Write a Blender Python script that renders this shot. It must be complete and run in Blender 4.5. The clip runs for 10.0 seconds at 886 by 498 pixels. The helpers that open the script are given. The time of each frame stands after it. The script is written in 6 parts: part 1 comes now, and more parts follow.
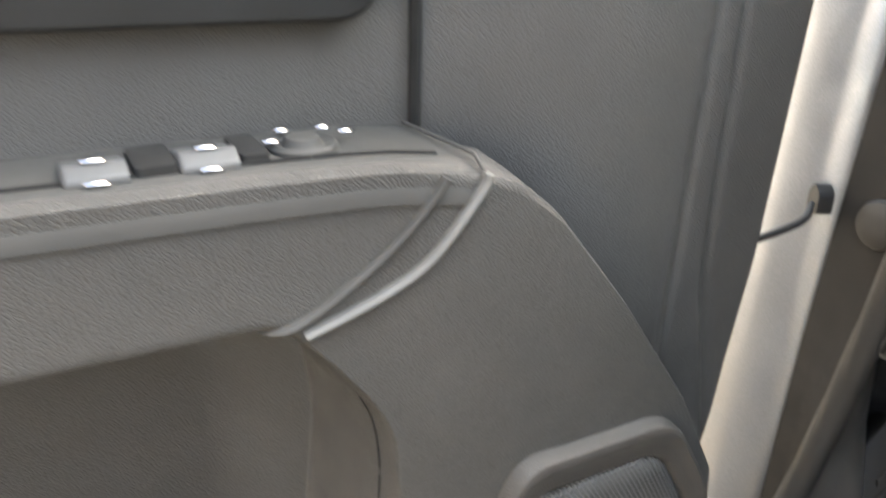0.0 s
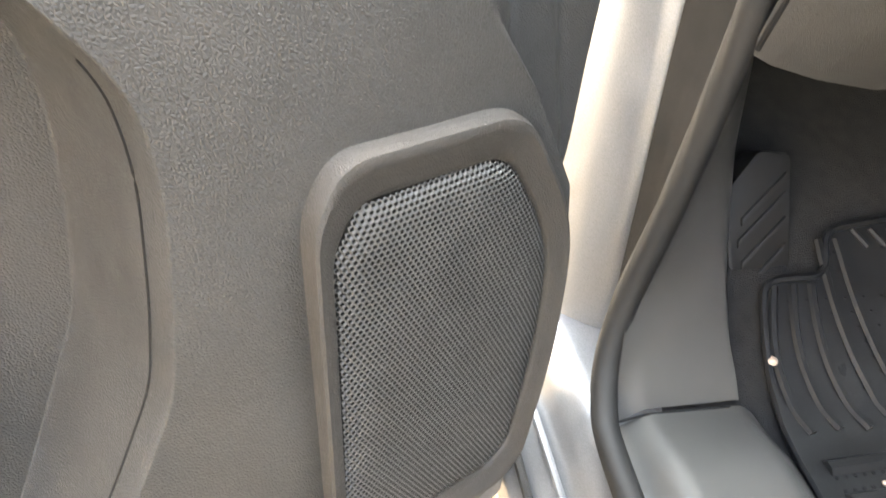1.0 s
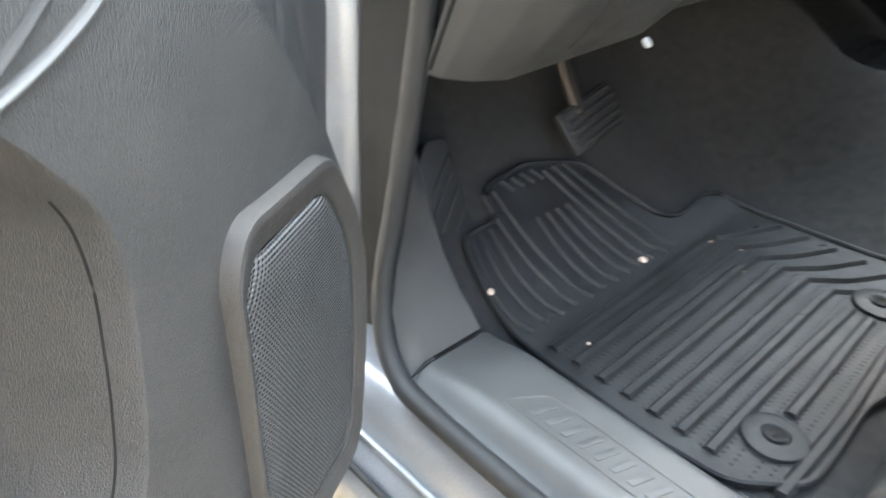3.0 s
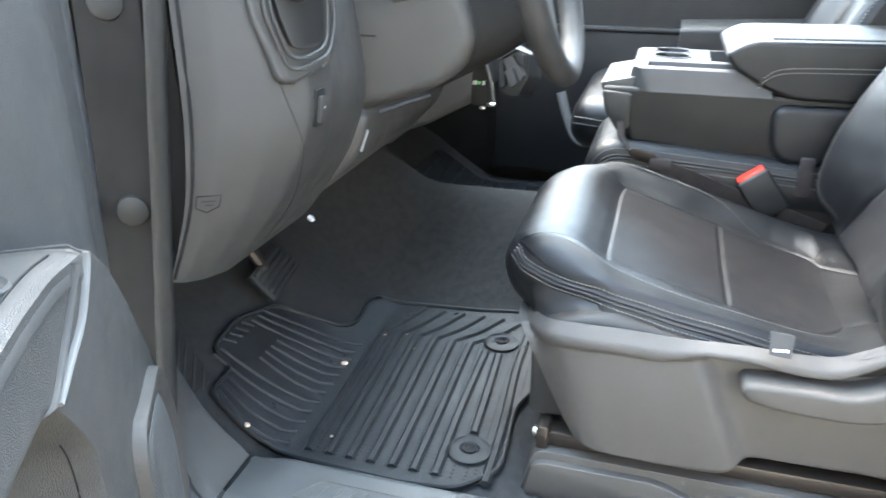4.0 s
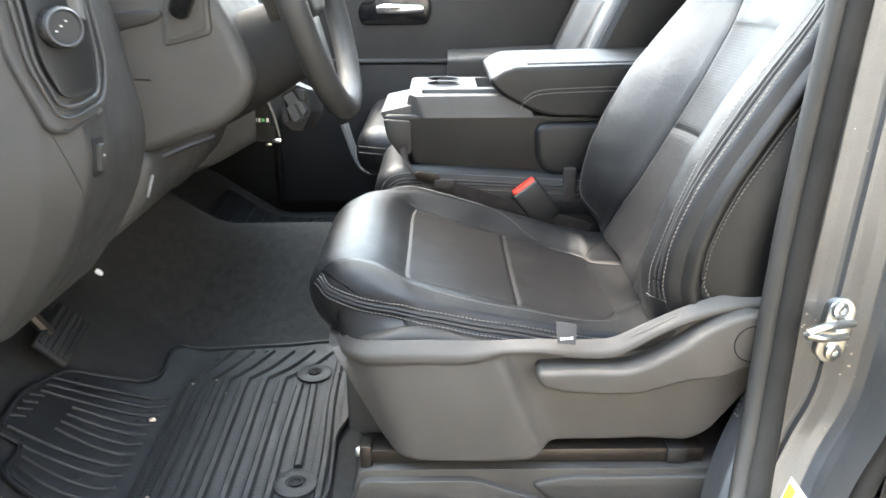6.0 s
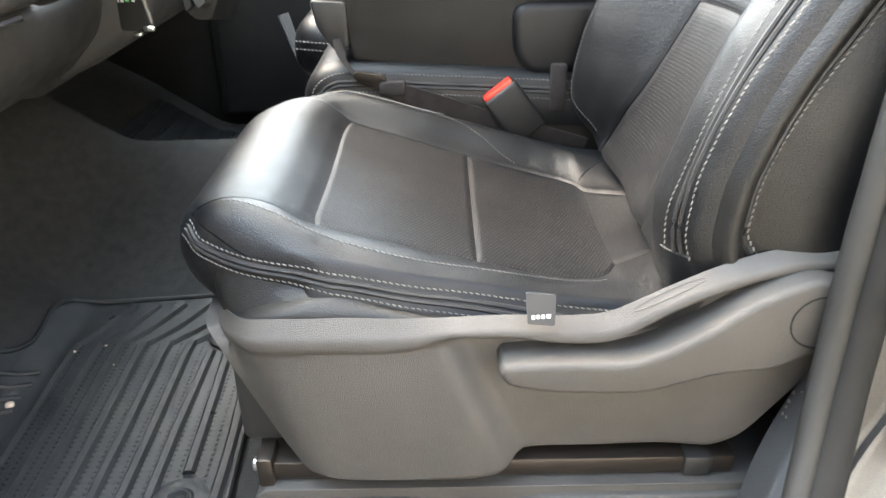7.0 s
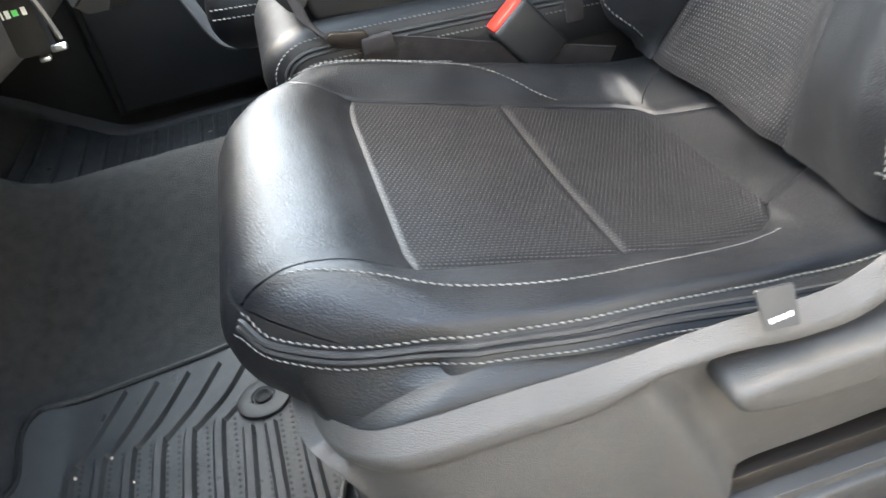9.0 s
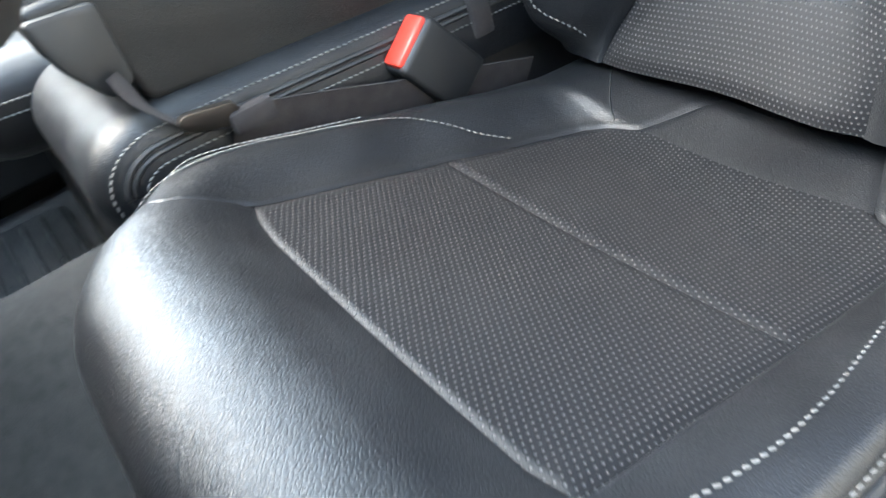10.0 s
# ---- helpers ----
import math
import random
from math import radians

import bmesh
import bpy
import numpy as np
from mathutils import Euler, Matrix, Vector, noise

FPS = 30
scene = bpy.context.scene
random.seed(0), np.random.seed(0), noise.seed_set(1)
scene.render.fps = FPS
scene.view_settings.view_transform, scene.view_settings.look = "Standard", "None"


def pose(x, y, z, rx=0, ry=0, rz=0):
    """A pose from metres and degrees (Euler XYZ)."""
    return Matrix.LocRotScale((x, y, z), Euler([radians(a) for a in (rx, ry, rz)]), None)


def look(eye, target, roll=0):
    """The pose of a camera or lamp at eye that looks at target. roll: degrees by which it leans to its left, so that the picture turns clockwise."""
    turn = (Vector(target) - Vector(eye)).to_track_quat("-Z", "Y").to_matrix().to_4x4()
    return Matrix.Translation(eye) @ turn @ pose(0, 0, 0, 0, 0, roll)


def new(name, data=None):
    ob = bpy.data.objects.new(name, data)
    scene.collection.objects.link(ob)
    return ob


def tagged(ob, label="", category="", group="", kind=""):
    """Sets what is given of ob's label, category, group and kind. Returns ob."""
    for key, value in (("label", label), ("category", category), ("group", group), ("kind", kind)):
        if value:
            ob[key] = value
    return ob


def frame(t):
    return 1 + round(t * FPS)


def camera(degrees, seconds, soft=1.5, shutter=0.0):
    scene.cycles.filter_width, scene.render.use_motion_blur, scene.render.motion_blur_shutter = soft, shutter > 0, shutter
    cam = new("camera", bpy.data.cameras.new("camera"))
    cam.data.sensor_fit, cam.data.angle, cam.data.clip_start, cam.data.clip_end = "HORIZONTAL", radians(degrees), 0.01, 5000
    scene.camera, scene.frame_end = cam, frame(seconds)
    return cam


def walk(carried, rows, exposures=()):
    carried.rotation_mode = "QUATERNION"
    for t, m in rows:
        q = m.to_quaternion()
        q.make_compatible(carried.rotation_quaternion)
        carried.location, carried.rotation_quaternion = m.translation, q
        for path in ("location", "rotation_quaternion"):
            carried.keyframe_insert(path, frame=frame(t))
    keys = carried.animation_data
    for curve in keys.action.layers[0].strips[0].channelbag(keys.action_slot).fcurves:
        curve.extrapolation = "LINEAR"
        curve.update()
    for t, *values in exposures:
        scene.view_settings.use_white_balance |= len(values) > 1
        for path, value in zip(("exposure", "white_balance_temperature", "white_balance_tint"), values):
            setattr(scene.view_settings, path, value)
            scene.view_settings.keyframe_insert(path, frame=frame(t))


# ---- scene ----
cam = camera(60.9, 10.0, shutter=0.3)
PATH = [
    (0, (0.046, -0.379, 0.65), (-1.771, -0.395, -0.185), 1.8),
    (0.5, (0.019, -0.338, 0.586), (-1.681, -0.184, -0.456), 2.1),
    (1, (-0.003, -0.334, 0.52), (-1.597, -0.037, -0.651), 3.4),
    (1.5, (-0.006, -0.336, 0.509), (-1.53, 0.024, -0.736), 4.2),
    (2, (-0.007, -0.343, 0.507), (-1.484, 0.08, -0.774), 4.4),
    (2.2, (-0.001, -0.352, 0.508), (-1.465, 0.137, -0.764), 4.1),
    (3.3, (0.08, -0.588, 0.636), (-0.917, 0.851, -0.33), 2.0),
    (3.5, (0.107, -0.649, 0.686), (-0.744, 0.923, -0.212), 1.3),
    (4, (0.105, -0.781, 0.76), (-0.404, 0.983, -0.034), 0.3),
    (4.5, (0.074, -0.868, 0.784), (-0.164, 0.976, 0.046), -0.0),
    (5, (0.076, -0.897, 0.787), (0.002, 0.973, 0.079), 0.2),
    (5.5, (0.074, -0.9, 0.787), (0.074, 0.976, 0.094), -0.0),
    (5.7, (0.079, -0.886, 0.784), (0.091, 0.99, 0.091), -0.1),
    (6.8, (0.195, -0.543, 0.683), (0.181, 1.248, -0.207), -1.0),
    (7, (0.193, -0.488, 0.665), (0.189, 1.28, -0.27), -1.1),
    (7.5, (0.201, -0.404, 0.643), (0.196, 1.323, -0.367), -1.1),
    (8, (0.203, -0.389, 0.64), (0.202, 1.316, -0.406), -1.4),
    (8.5, (0.158, -0.344, 0.639), (0.211, 1.343, -0.435), -5.3),
    (9, (0.025, -0.235, 0.65), (0.238, 1.392, -0.494), -12.6),
    (9.5, (-0.068, -0.098, 0.65), (0.346, 1.431, -0.571), -16.6),
    (10, (-0.038, 0.059, 0.602), (0.667, 1.492, -0.6), -16.8),
]
EXPOSURES = [(0, 4.24, 9100, 14), (1, 5.0, 9500, 15), (2.2, 4.95, 8900, 14.5), (3.5, 4.77, 7300, 7.5), (4.5, 4.8, 7000, 6.5), (5.5, 4.5, 7500, 8), (7.5, 4.62, 8300, 10.5), (8.5, 4.65, 7800, 9.5), (9.5, 4.8, 7400, 8), (10, 4.87, 7000, 6)]
walk(cam, [(t, look(eye, target, roll)) for t, eye, target, roll in PATH], EXPOSURES)


# ---- world and sun: bright overcast daylight, open lot on the driver's side ----
world = bpy.data.worlds.new("sky")
scene.world = world
world.use_nodes = True
wn = world.node_tree
sky = wn.nodes.new("ShaderNodeTexSky")
sky.sky_type = "NISHITA"
sky.sun_disc = False
sky.sun_elevation = radians(56)
sky.sun_rotation = radians(320)
sky.altitude = 200
sky.air_density = 1.0
sky.dust_density = 4.0
wn.links.new(sky.outputs[0], wn.nodes["Background"].inputs[0])
wn.nodes["Background"].inputs[1].default_value = 0.105
sun = new("sun", bpy.data.lights.new("sun", "SUN"))
sun.data.energy = 1.45
sun.data.angle = radians(95)
sun.data.color = (0.47, 0.74, 1.0)
sun.matrix_world = look((-2.1, 2.7, 4.9), (0, 0.2, 0.2))


# ---- materials ----
def material(name, rgb, rough=0.5, metal=0.0, spec=0.5):
    m = bpy.data.materials.new(name)
    m.use_nodes = True
    b = m.node_tree.nodes["Principled BSDF"]
    b.inputs["Base Color"].default_value = (*rgb, 1)
    b.inputs["Roughness"].default_value = rough
    b.inputs["Metallic"].default_value = metal
    b.inputs["Specular IOR Level"].default_value = spec
    return m, m.node_tree, b


def noise_mix(nt, b, rgb_a, rgb_b, scale, lo=0.35, hi=0.65, detail=5):
    co = nt.nodes.new("ShaderNodeTexCoord")
    n = nt.nodes.new("ShaderNodeTexNoise")
    n.inputs["Scale"].default_value = scale
    n.inputs["Detail"].default_value = detail
    r = nt.nodes.new("ShaderNodeValToRGB")
    r.color_ramp.elements[0].position, r.color_ramp.elements[0].color = lo, (*rgb_a, 1)
    r.color_ramp.elements[1].position, r.color_ramp.elements[1].color = hi, (*rgb_b, 1)
    nt.links.new(co.outputs["Object"], n.inputs["Vector"])
    nt.links.new(n.outputs["Fac"], r.inputs[0])
    nt.links.new(r.outputs[0], b.inputs["Base Color"])
    return co, n, r


def add_bump(nt, b, height, strength, distance, below=None):
    bp = nt.nodes.new("ShaderNodeBump")
    bp.inputs["Strength"].default_value = strength
    bp.inputs["Distance"].default_value = distance
    nt.links.new(height, bp.inputs["Height"])
    if below:
        nt.links.new(below, bp.inputs["Normal"])
    nt.links.new(bp.outputs[0], b.inputs["Normal"])
    return bp.outputs[0]


def rough_var(nt, b, co, scale, lo, hi):
    n = nt.nodes.new("ShaderNodeTexNoise")
    n.inputs["Scale"].default_value = scale
    n.inputs["Detail"].default_value = 6
    mr = nt.nodes.new("ShaderNodeMapRange")
    mr.inputs["From Min"].default_value, mr.inputs["From Max"].default_value = 0.3, 0.7
    mr.inputs["To Min"].default_value, mr.inputs["To Max"].default_value = lo, hi
    nt.links.new(co.outputs["Object"], n.inputs["Vector"])
    nt.links.new(n.outputs["Fac"], mr.inputs["Value"])
    nt.links.new(mr.outputs[0], b.inputs["Roughness"])


def grain(nt, co, scale):
    v = nt.nodes.new("ShaderNodeTexVoronoi")
    v.feature = "DISTANCE_TO_EDGE"
    v.inputs["Scale"].default_value = scale
    v.inputs["Randomness"].default_value = 1.0
    mr = nt.nodes.new("ShaderNodeMapRange")
    mr.inputs["From Max"].default_value = 0.25
    nt.links.new(co.outputs["Object"], v.inputs["Vector"])
    nt.links.new(v.outputs["Distance"], mr.inputs["Value"])
    return mr.outputs[0]


def leather(name, rgb_a, rgb_b, rough, wrinkle=0.35, spec=0.5):
    m, nt, b = material(name, rgb_a, rough, 0, spec)
    co, n, r = noise_mix(nt, b, rgb_a, rgb_b, 14)
    rough_var(nt, b, co, 22, rough - 0.05, rough + 0.07)
    first = add_bump(nt, b, grain(nt, co, 430), 0.32, 0.0006)
    w = nt.nodes.new("ShaderNodeTexNoise")
    w.inputs["Scale"].default_value = 26
    w.inputs["Detail"].default_value = 7
    w.inputs["Distortion"].default_value = 1.3
    nt.links.new(co.outputs["Object"], w.inputs["Vector"])
    second = add_bump(nt, b, w.outputs["Fac"], wrinkle, 0.003, first)
    # short creases where the hide is drawn together
    c = nt.nodes.new("ShaderNodeTexVoronoi")
    c.feature = "DISTANCE_TO_EDGE"
    c.inputs["Scale"].default_value = 95
    patch = nt.nodes.new("ShaderNodeTexNoise")
    patch.inputs["Scale"].default_value = 9
    soft = nt.nodes.new("ShaderNodeMapRange")
    soft.inputs["From Max"].default_value = 0.12
    keep = nt.nodes.new("ShaderNodeMapRange")
    keep.inputs["From Min"].default_value, keep.inputs["From Max"].default_value = 0.50, 0.68
    mul = nt.nodes.new("ShaderNodeMix")
    mul.inputs["A"].default_value = 1.0
    warp = nt.nodes.new("ShaderNodeMix")
    warp.data_type = "VECTOR"
    warp.inputs["Factor"].default_value = 0.035
    nt.links.new(co.outputs["Object"], warp.inputs["A"])
    nt.links.new(w.outputs["Color"], warp.inputs["B"])
    nt.links.new(warp.outputs["Result"], c.inputs["Vector"])
    nt.links.new(co.outputs["Object"], patch.inputs["Vector"])
    nt.links.new(c.outputs["Distance"], soft.inputs["Value"])
    nt.links.new(patch.outputs["Fac"], keep.inputs["Value"])
    nt.links.new(keep.outputs[0], mul.inputs["Factor"])
    nt.links.new(soft.outputs[0], mul.inputs["B"])
    add_bump(nt, b, mul.outputs["Result"], 0.16, 0.0008, second)
    return m


def perforated(name, axes=(0, 1), pitch=0.0050, spec=0.5):
    m, nt, b = material(name, (0.012, 0.012, 0.013), 0.45, 0, spec)
    co = nt.nodes.new("ShaderNodeTexCoord")
    sep = nt.nodes.new("ShaderNodeSeparateXYZ")
    nt.links.new(co.outputs["Object"], sep.inputs[0])

    def calc(op, a, bval=None):
        k = nt.nodes.new("ShaderNodeMath")
        k.operation = op
        for i, s in enumerate((a, bval)):
            if s is None:
                continue
            if isinstance(s, (int, float)):
                k.inputs[i].default_value = s
            else:
                nt.links.new(s, k.inputs[i])
        return k.outputs[0]

    p, q = (calc("MULTIPLY", sep.outputs[a], 1 / pitch) for a in axes)
    row = calc("FLOOR", q)
    p = calc("ADD", p, calc("MULTIPLY", calc("MODULO", row, 2.0), 0.5))
    dx = calc("SUBTRACT", calc("FRACT", p), 0.5)
    dy = calc("SUBTRACT", calc("FRACT", q), 0.5)
    d = calc("SQRT", calc("ADD", calc("MULTIPLY", dx, dx), calc("MULTIPLY", dy, dy)))
    mr = nt.nodes.new("ShaderNodeMapRange")
    mr.inputs["From Min"].default_value, mr.inputs["From Max"].default_value = 0.10, 0.24
    nt.links.new(d, mr.inputs["Value"])
    r = nt.nodes.new("ShaderNodeValToRGB")
    r.color_ramp.elements[0].color = (0.052, 0.051, 0.050, 1)
    r.color_ramp.elements[1].color = (0.008, 0.008, 0.009, 1)
    nt.links.new(mr.outputs[0], r.inputs[0])
    nt.links.new(r.outputs[0], b.inputs["Base Color"])
    rough_var(nt, b, co, 15, 0.40, 0.55)
    first = add_bump(nt, b, mr.outputs[0], 0.7, 0.0008)
    add_bump(nt, b, grain(nt, co, 600), 0.12, 0.0005, first)
    return m


def plastic(name, rgb_a, rgb_b, rough, grain_scale=900, strength=0.25, mottle=7, spec=0.5):
    m, nt, b = material(name, rgb_a, rough, 0, spec)
    co, n, r = noise_mix(nt, b, rgb_a, rgb_b, mottle)
    rough_var(nt, b, co, 30, rough - 0.07, rough + 0.07)
    add_bump(nt, b, grain(nt, co, grain_scale), strength, 0.0006)
    return m


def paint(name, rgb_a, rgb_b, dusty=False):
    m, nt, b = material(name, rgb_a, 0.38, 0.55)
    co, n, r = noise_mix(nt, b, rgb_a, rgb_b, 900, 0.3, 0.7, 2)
    rough_var(nt, b, co, 35, 0.28, 0.5)
    b.inputs["Coat Weight"].default_value = 0.5
    b.inputs["Coat Roughness"].default_value = 0.12
    if dusty:
        # dried water spots and road dust
        v = nt.nodes.new("ShaderNodeTexVoronoi")
        v.inputs["Scale"].default_value = 95
        k = nt.nodes.new("ShaderNodeTexNoise")
        k.inputs["Scale"].default_value = 12
        low = nt.nodes.new("ShaderNodeMapRange")
        low.inputs["From Min"].default_value, low.inputs["From Max"].default_value = 0.52, 0.70
        low.inputs["To Max"].default_value = 0.26
        less = nt.nodes.new("ShaderNodeMath")
        less.operation = "LESS_THAN"
        mix = nt.nodes.new("ShaderNodeMix")
        mix.data_type = "RGBA"
        mix.inputs["B"].default_value = (0.30, 0.28, 0.25, 1)
        for s in (v, k):
            nt.links.new(co.outputs["Object"], s.inputs["Vector"])
        nt.links.new(k.outputs["Fac"], low.inputs["Value"])
        nt.links.new(v.outputs["Distance"], less.inputs[0])
        nt.links.new(low.outputs[0], less.inputs[1])
        nt.links.new(less.outputs[0], mix.inputs["Factor"])
        nt.links.new(r.outputs[0], mix.inputs["A"])
        nt.links.new(mix.outputs["Result"], b.inputs["Base Color"])
    return m


def fabric(name, rgb_a, rgb_b, scale=700):
    m, nt, b = material(name, rgb_a, 0.95, 0, 0.15)
    co, n, r = noise_mix(nt, b, rgb_a, rgb_b, 60, 0.3, 0.7, 8)
    f = nt.nodes.new("ShaderNodeTexNoise")
    f.inputs["Scale"].default_value = scale
    f.inputs["Detail"].default_value = 4
    nt.links.new(co.outputs["Object"], f.inputs["Vector"])
    add_bump(nt, b, f.outputs["Fac"], 0.9, 0.003)
    b.inputs["Sheen Weight"].default_value = 0.03
    return m


M_LEATHER = leather("black leather", (0.0062, 0.0066, 0.0076), (0.0100, 0.0106, 0.0118), 0.39, 0.14, 0.38)
M_LEATHER_SIDE = leather("black side leather", (0.0075, 0.0075, 0.0077), (0.0115, 0.0112, 0.0108), 0.42, 0.12, 0.34)
M_PERF = perforated("perforated leather", (0, 1), 0.0043, 0.16)
M_PERF_BACK = perforated("perforated backrest leather", (1, 2), 0.0043, 0.24)
M_THREAD = plastic("grey thread", (0.12, 0.115, 0.108), (0.19, 0.183, 0.172), 0.7, 2500, 0.5)
M_PIPING = leather("black piping", (0.012, 0.012, 0.013), (0.02, 0.02, 0.02), 0.5)
M_SHIELD = plastic("charcoal seat plastic", (0.047, 0.0430, 0.0395), (0.058, 0.0535, 0.0495), 0.46, 620, 0.50)
M_DASH = plastic("charcoal dash plastic", (0.040, 0.0390, 0.0375), (0.052, 0.0505, 0.0485), 0.46, 640, 0.45)
M_WHEEL = leather("dark wheel leather", (0.020, 0.020, 0.020), (0.028, 0.0275, 0.027), 0.56, 0.12, 0.4)
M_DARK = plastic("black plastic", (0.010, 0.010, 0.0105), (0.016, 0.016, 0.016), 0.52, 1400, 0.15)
M_GLOSS = plastic("gloss black plastic", (0.008, 0.008, 0.009), (0.012, 0.012, 0.013), 0.18, 1500, 0.02)
M_DOOR = plastic("soft charcoal door skin", (0.052, 0.050, 0.0475), (0.066, 0.063, 0.060), 0.46, 520, 0.65, 7, 0.4)
M_DOORUP = plastic("dark upper door skin", (0.055, 0.053, 0.051), (0.069, 0.067, 0.0645), 0.48, 520, 0.5)
M_GRILLE, _gt, _gb = material("charcoal speaker grille", (0.066, 0.065, 0.063), 0.34)
noise_mix(_gt, _gb, (0.062, 0.061, 0.059), (0.078, 0.0765, 0.074), 40)
M_HOLE = plastic("dark cavity", (0.004, 0.004, 0.004), (0.006, 0.006, 0.006), 0.9, 500, 0.1)
M_SILVER = plastic("satin silver plastic", (0.070, 0.070, 0.071), (0.090, 0.090, 0.091), 0.46, 2500, 0.05, 7, 0.35)
M_DECK = plastic("smooth grey armrest plastic", (0.050, 0.049, 0.047), (0.062, 0.0605, 0.058), 0.58, 1500, 0.12, 7, 0.2)
M_TRIM = plastic("dull black trim", (0.010, 0.010, 0.010), (0.016, 0.0155, 0.015), 0.7, 1200, 0.3, 7, 0.2)
M_STRIP = plastic("satin grey strip", (0.105, 0.103, 0.099), (0.135, 0.133, 0.128), 0.50, 2500, 0.05)
M_TRAY = plastic("satin dark silver", (0.034, 0.034, 0.035), (0.045, 0.045, 0.046), 0.48, 2500, 0.05, 7, 0.35)
M_PAINT = paint("grey metallic paint", (0.21, 0.215, 0.225), (0.28, 0.285, 0.297))
# body paint darkened to carry the jamb's shade; the dust spots lie on top
M_PAINT_SHADED = paint("shaded grey metallic paint with dust spots", (0.066, 0.067, 0.070), (0.094, 0.095, 0.098), True)
M_RUBBER = plastic("black rubber", (0.010, 0.010, 0.010), (0.017, 0.0165, 0.016), 0.55, 1800, 0.3)
M_MAT = plastic("black rubber mat", (0.013, 0.0137, 0.0145), (0.021, 0.0217, 0.0225), 0.34, 1300, 0.3, 18, 0.33)
M_CARPET = fabric("charcoal carpet", (0.026, 0.0257, 0.0253), (0.039, 0.0383, 0.0376))
M_BELT = fabric("grey-mauve webbing", (0.036, 0.031, 0.031), (0.055, 0.048, 0.047), 1500)
M_RED = plastic("red button", (0.62, 0.035, 0.02), (0.72, 0.05, 0.03), 0.4, 2500, 0.05)
M_STEEL = material("zinc steel", (0.62, 0.62, 0.60), 0.28, 1.0)[0]
M_RAIL = material("dark rail steel", (0.055, 0.046, 0.040), 0.42, 0.8)[0]
M_CHROME = material("chrome", (0.75, 0.75, 0.76), 0.12, 1.0)[0]
M_WHITE = plastic("white print", (0.55, 0.55, 0.54), (0.6, 0.6, 0.59), 0.5, 2500, 0.05)
M_YELLOW = plastic("yellow print", (0.80, 0.68, 0.02), (0.86, 0.74, 0.04), 0.5, 2500, 0.05)
M_GREY_PRINT = plastic("grey print", (0.16, 0.16, 0.16), (0.2, 0.2, 0.2), 0.6, 2500, 0.05)
M_GREEN = plastic("green print", (0.10, 0.55, 0.14), (0.12, 0.6, 0.16), 0.5, 2500, 0.05)
M_CRUMB = plastic("pale crumb", (0.62, 0.45, 0.33), (0.75, 0.6, 0.5), 0.8, 800, 0.4)
M_LINER = fabric("light grey headliner", (0.36, 0.35, 0.33), (0.40, 0.39, 0.37), 900)


M_SILL = plastic("worn grey sill plastic", (0.058, 0.0565, 0.054), (0.076, 0.074, 0.070), 0.36, 1100, 0.25)
M_BOUNCE = plastic("warm beige bounce surface", (0.72, 0.65, 0.56), (0.78, 0.71, 0.62), 0.9, 60, 0.3, 1.5)


def ground_material():
    m, nt, b = material("tan paved ground", (0.15, 0.12, 0.078), 0.85)
    co, n, r = noise_mix(nt, b, (0.075, 0.056, 0.032), (0.105, 0.080, 0.048), 3, 0.3, 0.7, 9)
    f = nt.nodes.new("ShaderNodeTexNoise")
    f.inputs["Scale"].default_value = 160
    nt.links.new(co.outputs["Object"], f.inputs["Vector"])
    add_bump(nt, b, f.outputs["Fac"], 0.5, 0.004)
    return m


M_GROUND = ground_material()


# ---- mesh helpers ----
def part(name, bm, mat, parent=None, label="", smooth=True):
    me = bpy.data.meshes.new(name)
    bmesh.ops.recalc_face_normals(bm, faces=bm.faces)
    bm.to_mesh(me)
    bm.free()
    return finish(name, me, mat, parent, label, smooth)


def finish(name, me, mat, parent=None, label="", smooth=True):
    me.materials.append(mat)
    if smooth:
        me.shade_smooth()
        me.set_sharp_from_angle(angle=radians(38))
    ob = new(name, me)
    if parent is not None:
        ob.parent = parent
    if label:
        ob["label"] = label
    return ob


def thing(name, at, label, category, group="", kind=""):
    ob = new(name)
    ob.empty_display_size = 0.05
    ob.matrix_world = Matrix.Translation(at)
    return tagged(ob, label, category, group, kind)


def hang(parent):
    """All parts are built in world coordinates: bring those of a thing to its base."""
    inv = Matrix.Translation(parent.location).inverted()
    for c in parent.children:
        c.matrix_parent_inverse = inv
    return parent


def ease(a, b, x):
    t = min(1.0, max(0.0, (x - a) / (b - a)))
    return t * t * (3 - 2 * t)


def lerp_list(pts, x):
    """Smooth reading of a list of (x, value)."""
    if x <= pts[0][0]:
        return pts[0][1]
    for (x0, v0), (x1, v1) in zip(pts, pts[1:]):
        if x <= x1:
            return v0 + (v1 - v0) * (x - x0) / (x1 - x0)
    return pts[-1][1]


def soft_list(pts, x, d):
    return sum(lerp_list(pts, x + d * k) for k in (-1, -0.5, 0, 0.5, 1)) / 5


def smooth_path(pts, n=8, closed=False):
    """Catmull-Rom through points."""
    p = [Vector(q) for q in pts]
    k = len(p)
    out = []
    for i in range(k if closed else k - 1):
        a = p[(i - 1) % k] if closed or i > 0 else p[0] * 2 - p[1]
        b, c = p[i], p[(i + 1) % k]
        d = p[(i + 2) % k] if closed or i + 2 < k else c * 2 - b
        for j in range(n):
            t = j / n
            out.append(0.5 * ((2 * b) + (c - a) * t + (2 * a - 5 * b + 4 * c - d) * t * t + (3 * b - a - 3 * c + d) * t ** 3))
    if not closed:
        out.append(p[-1])
    return out


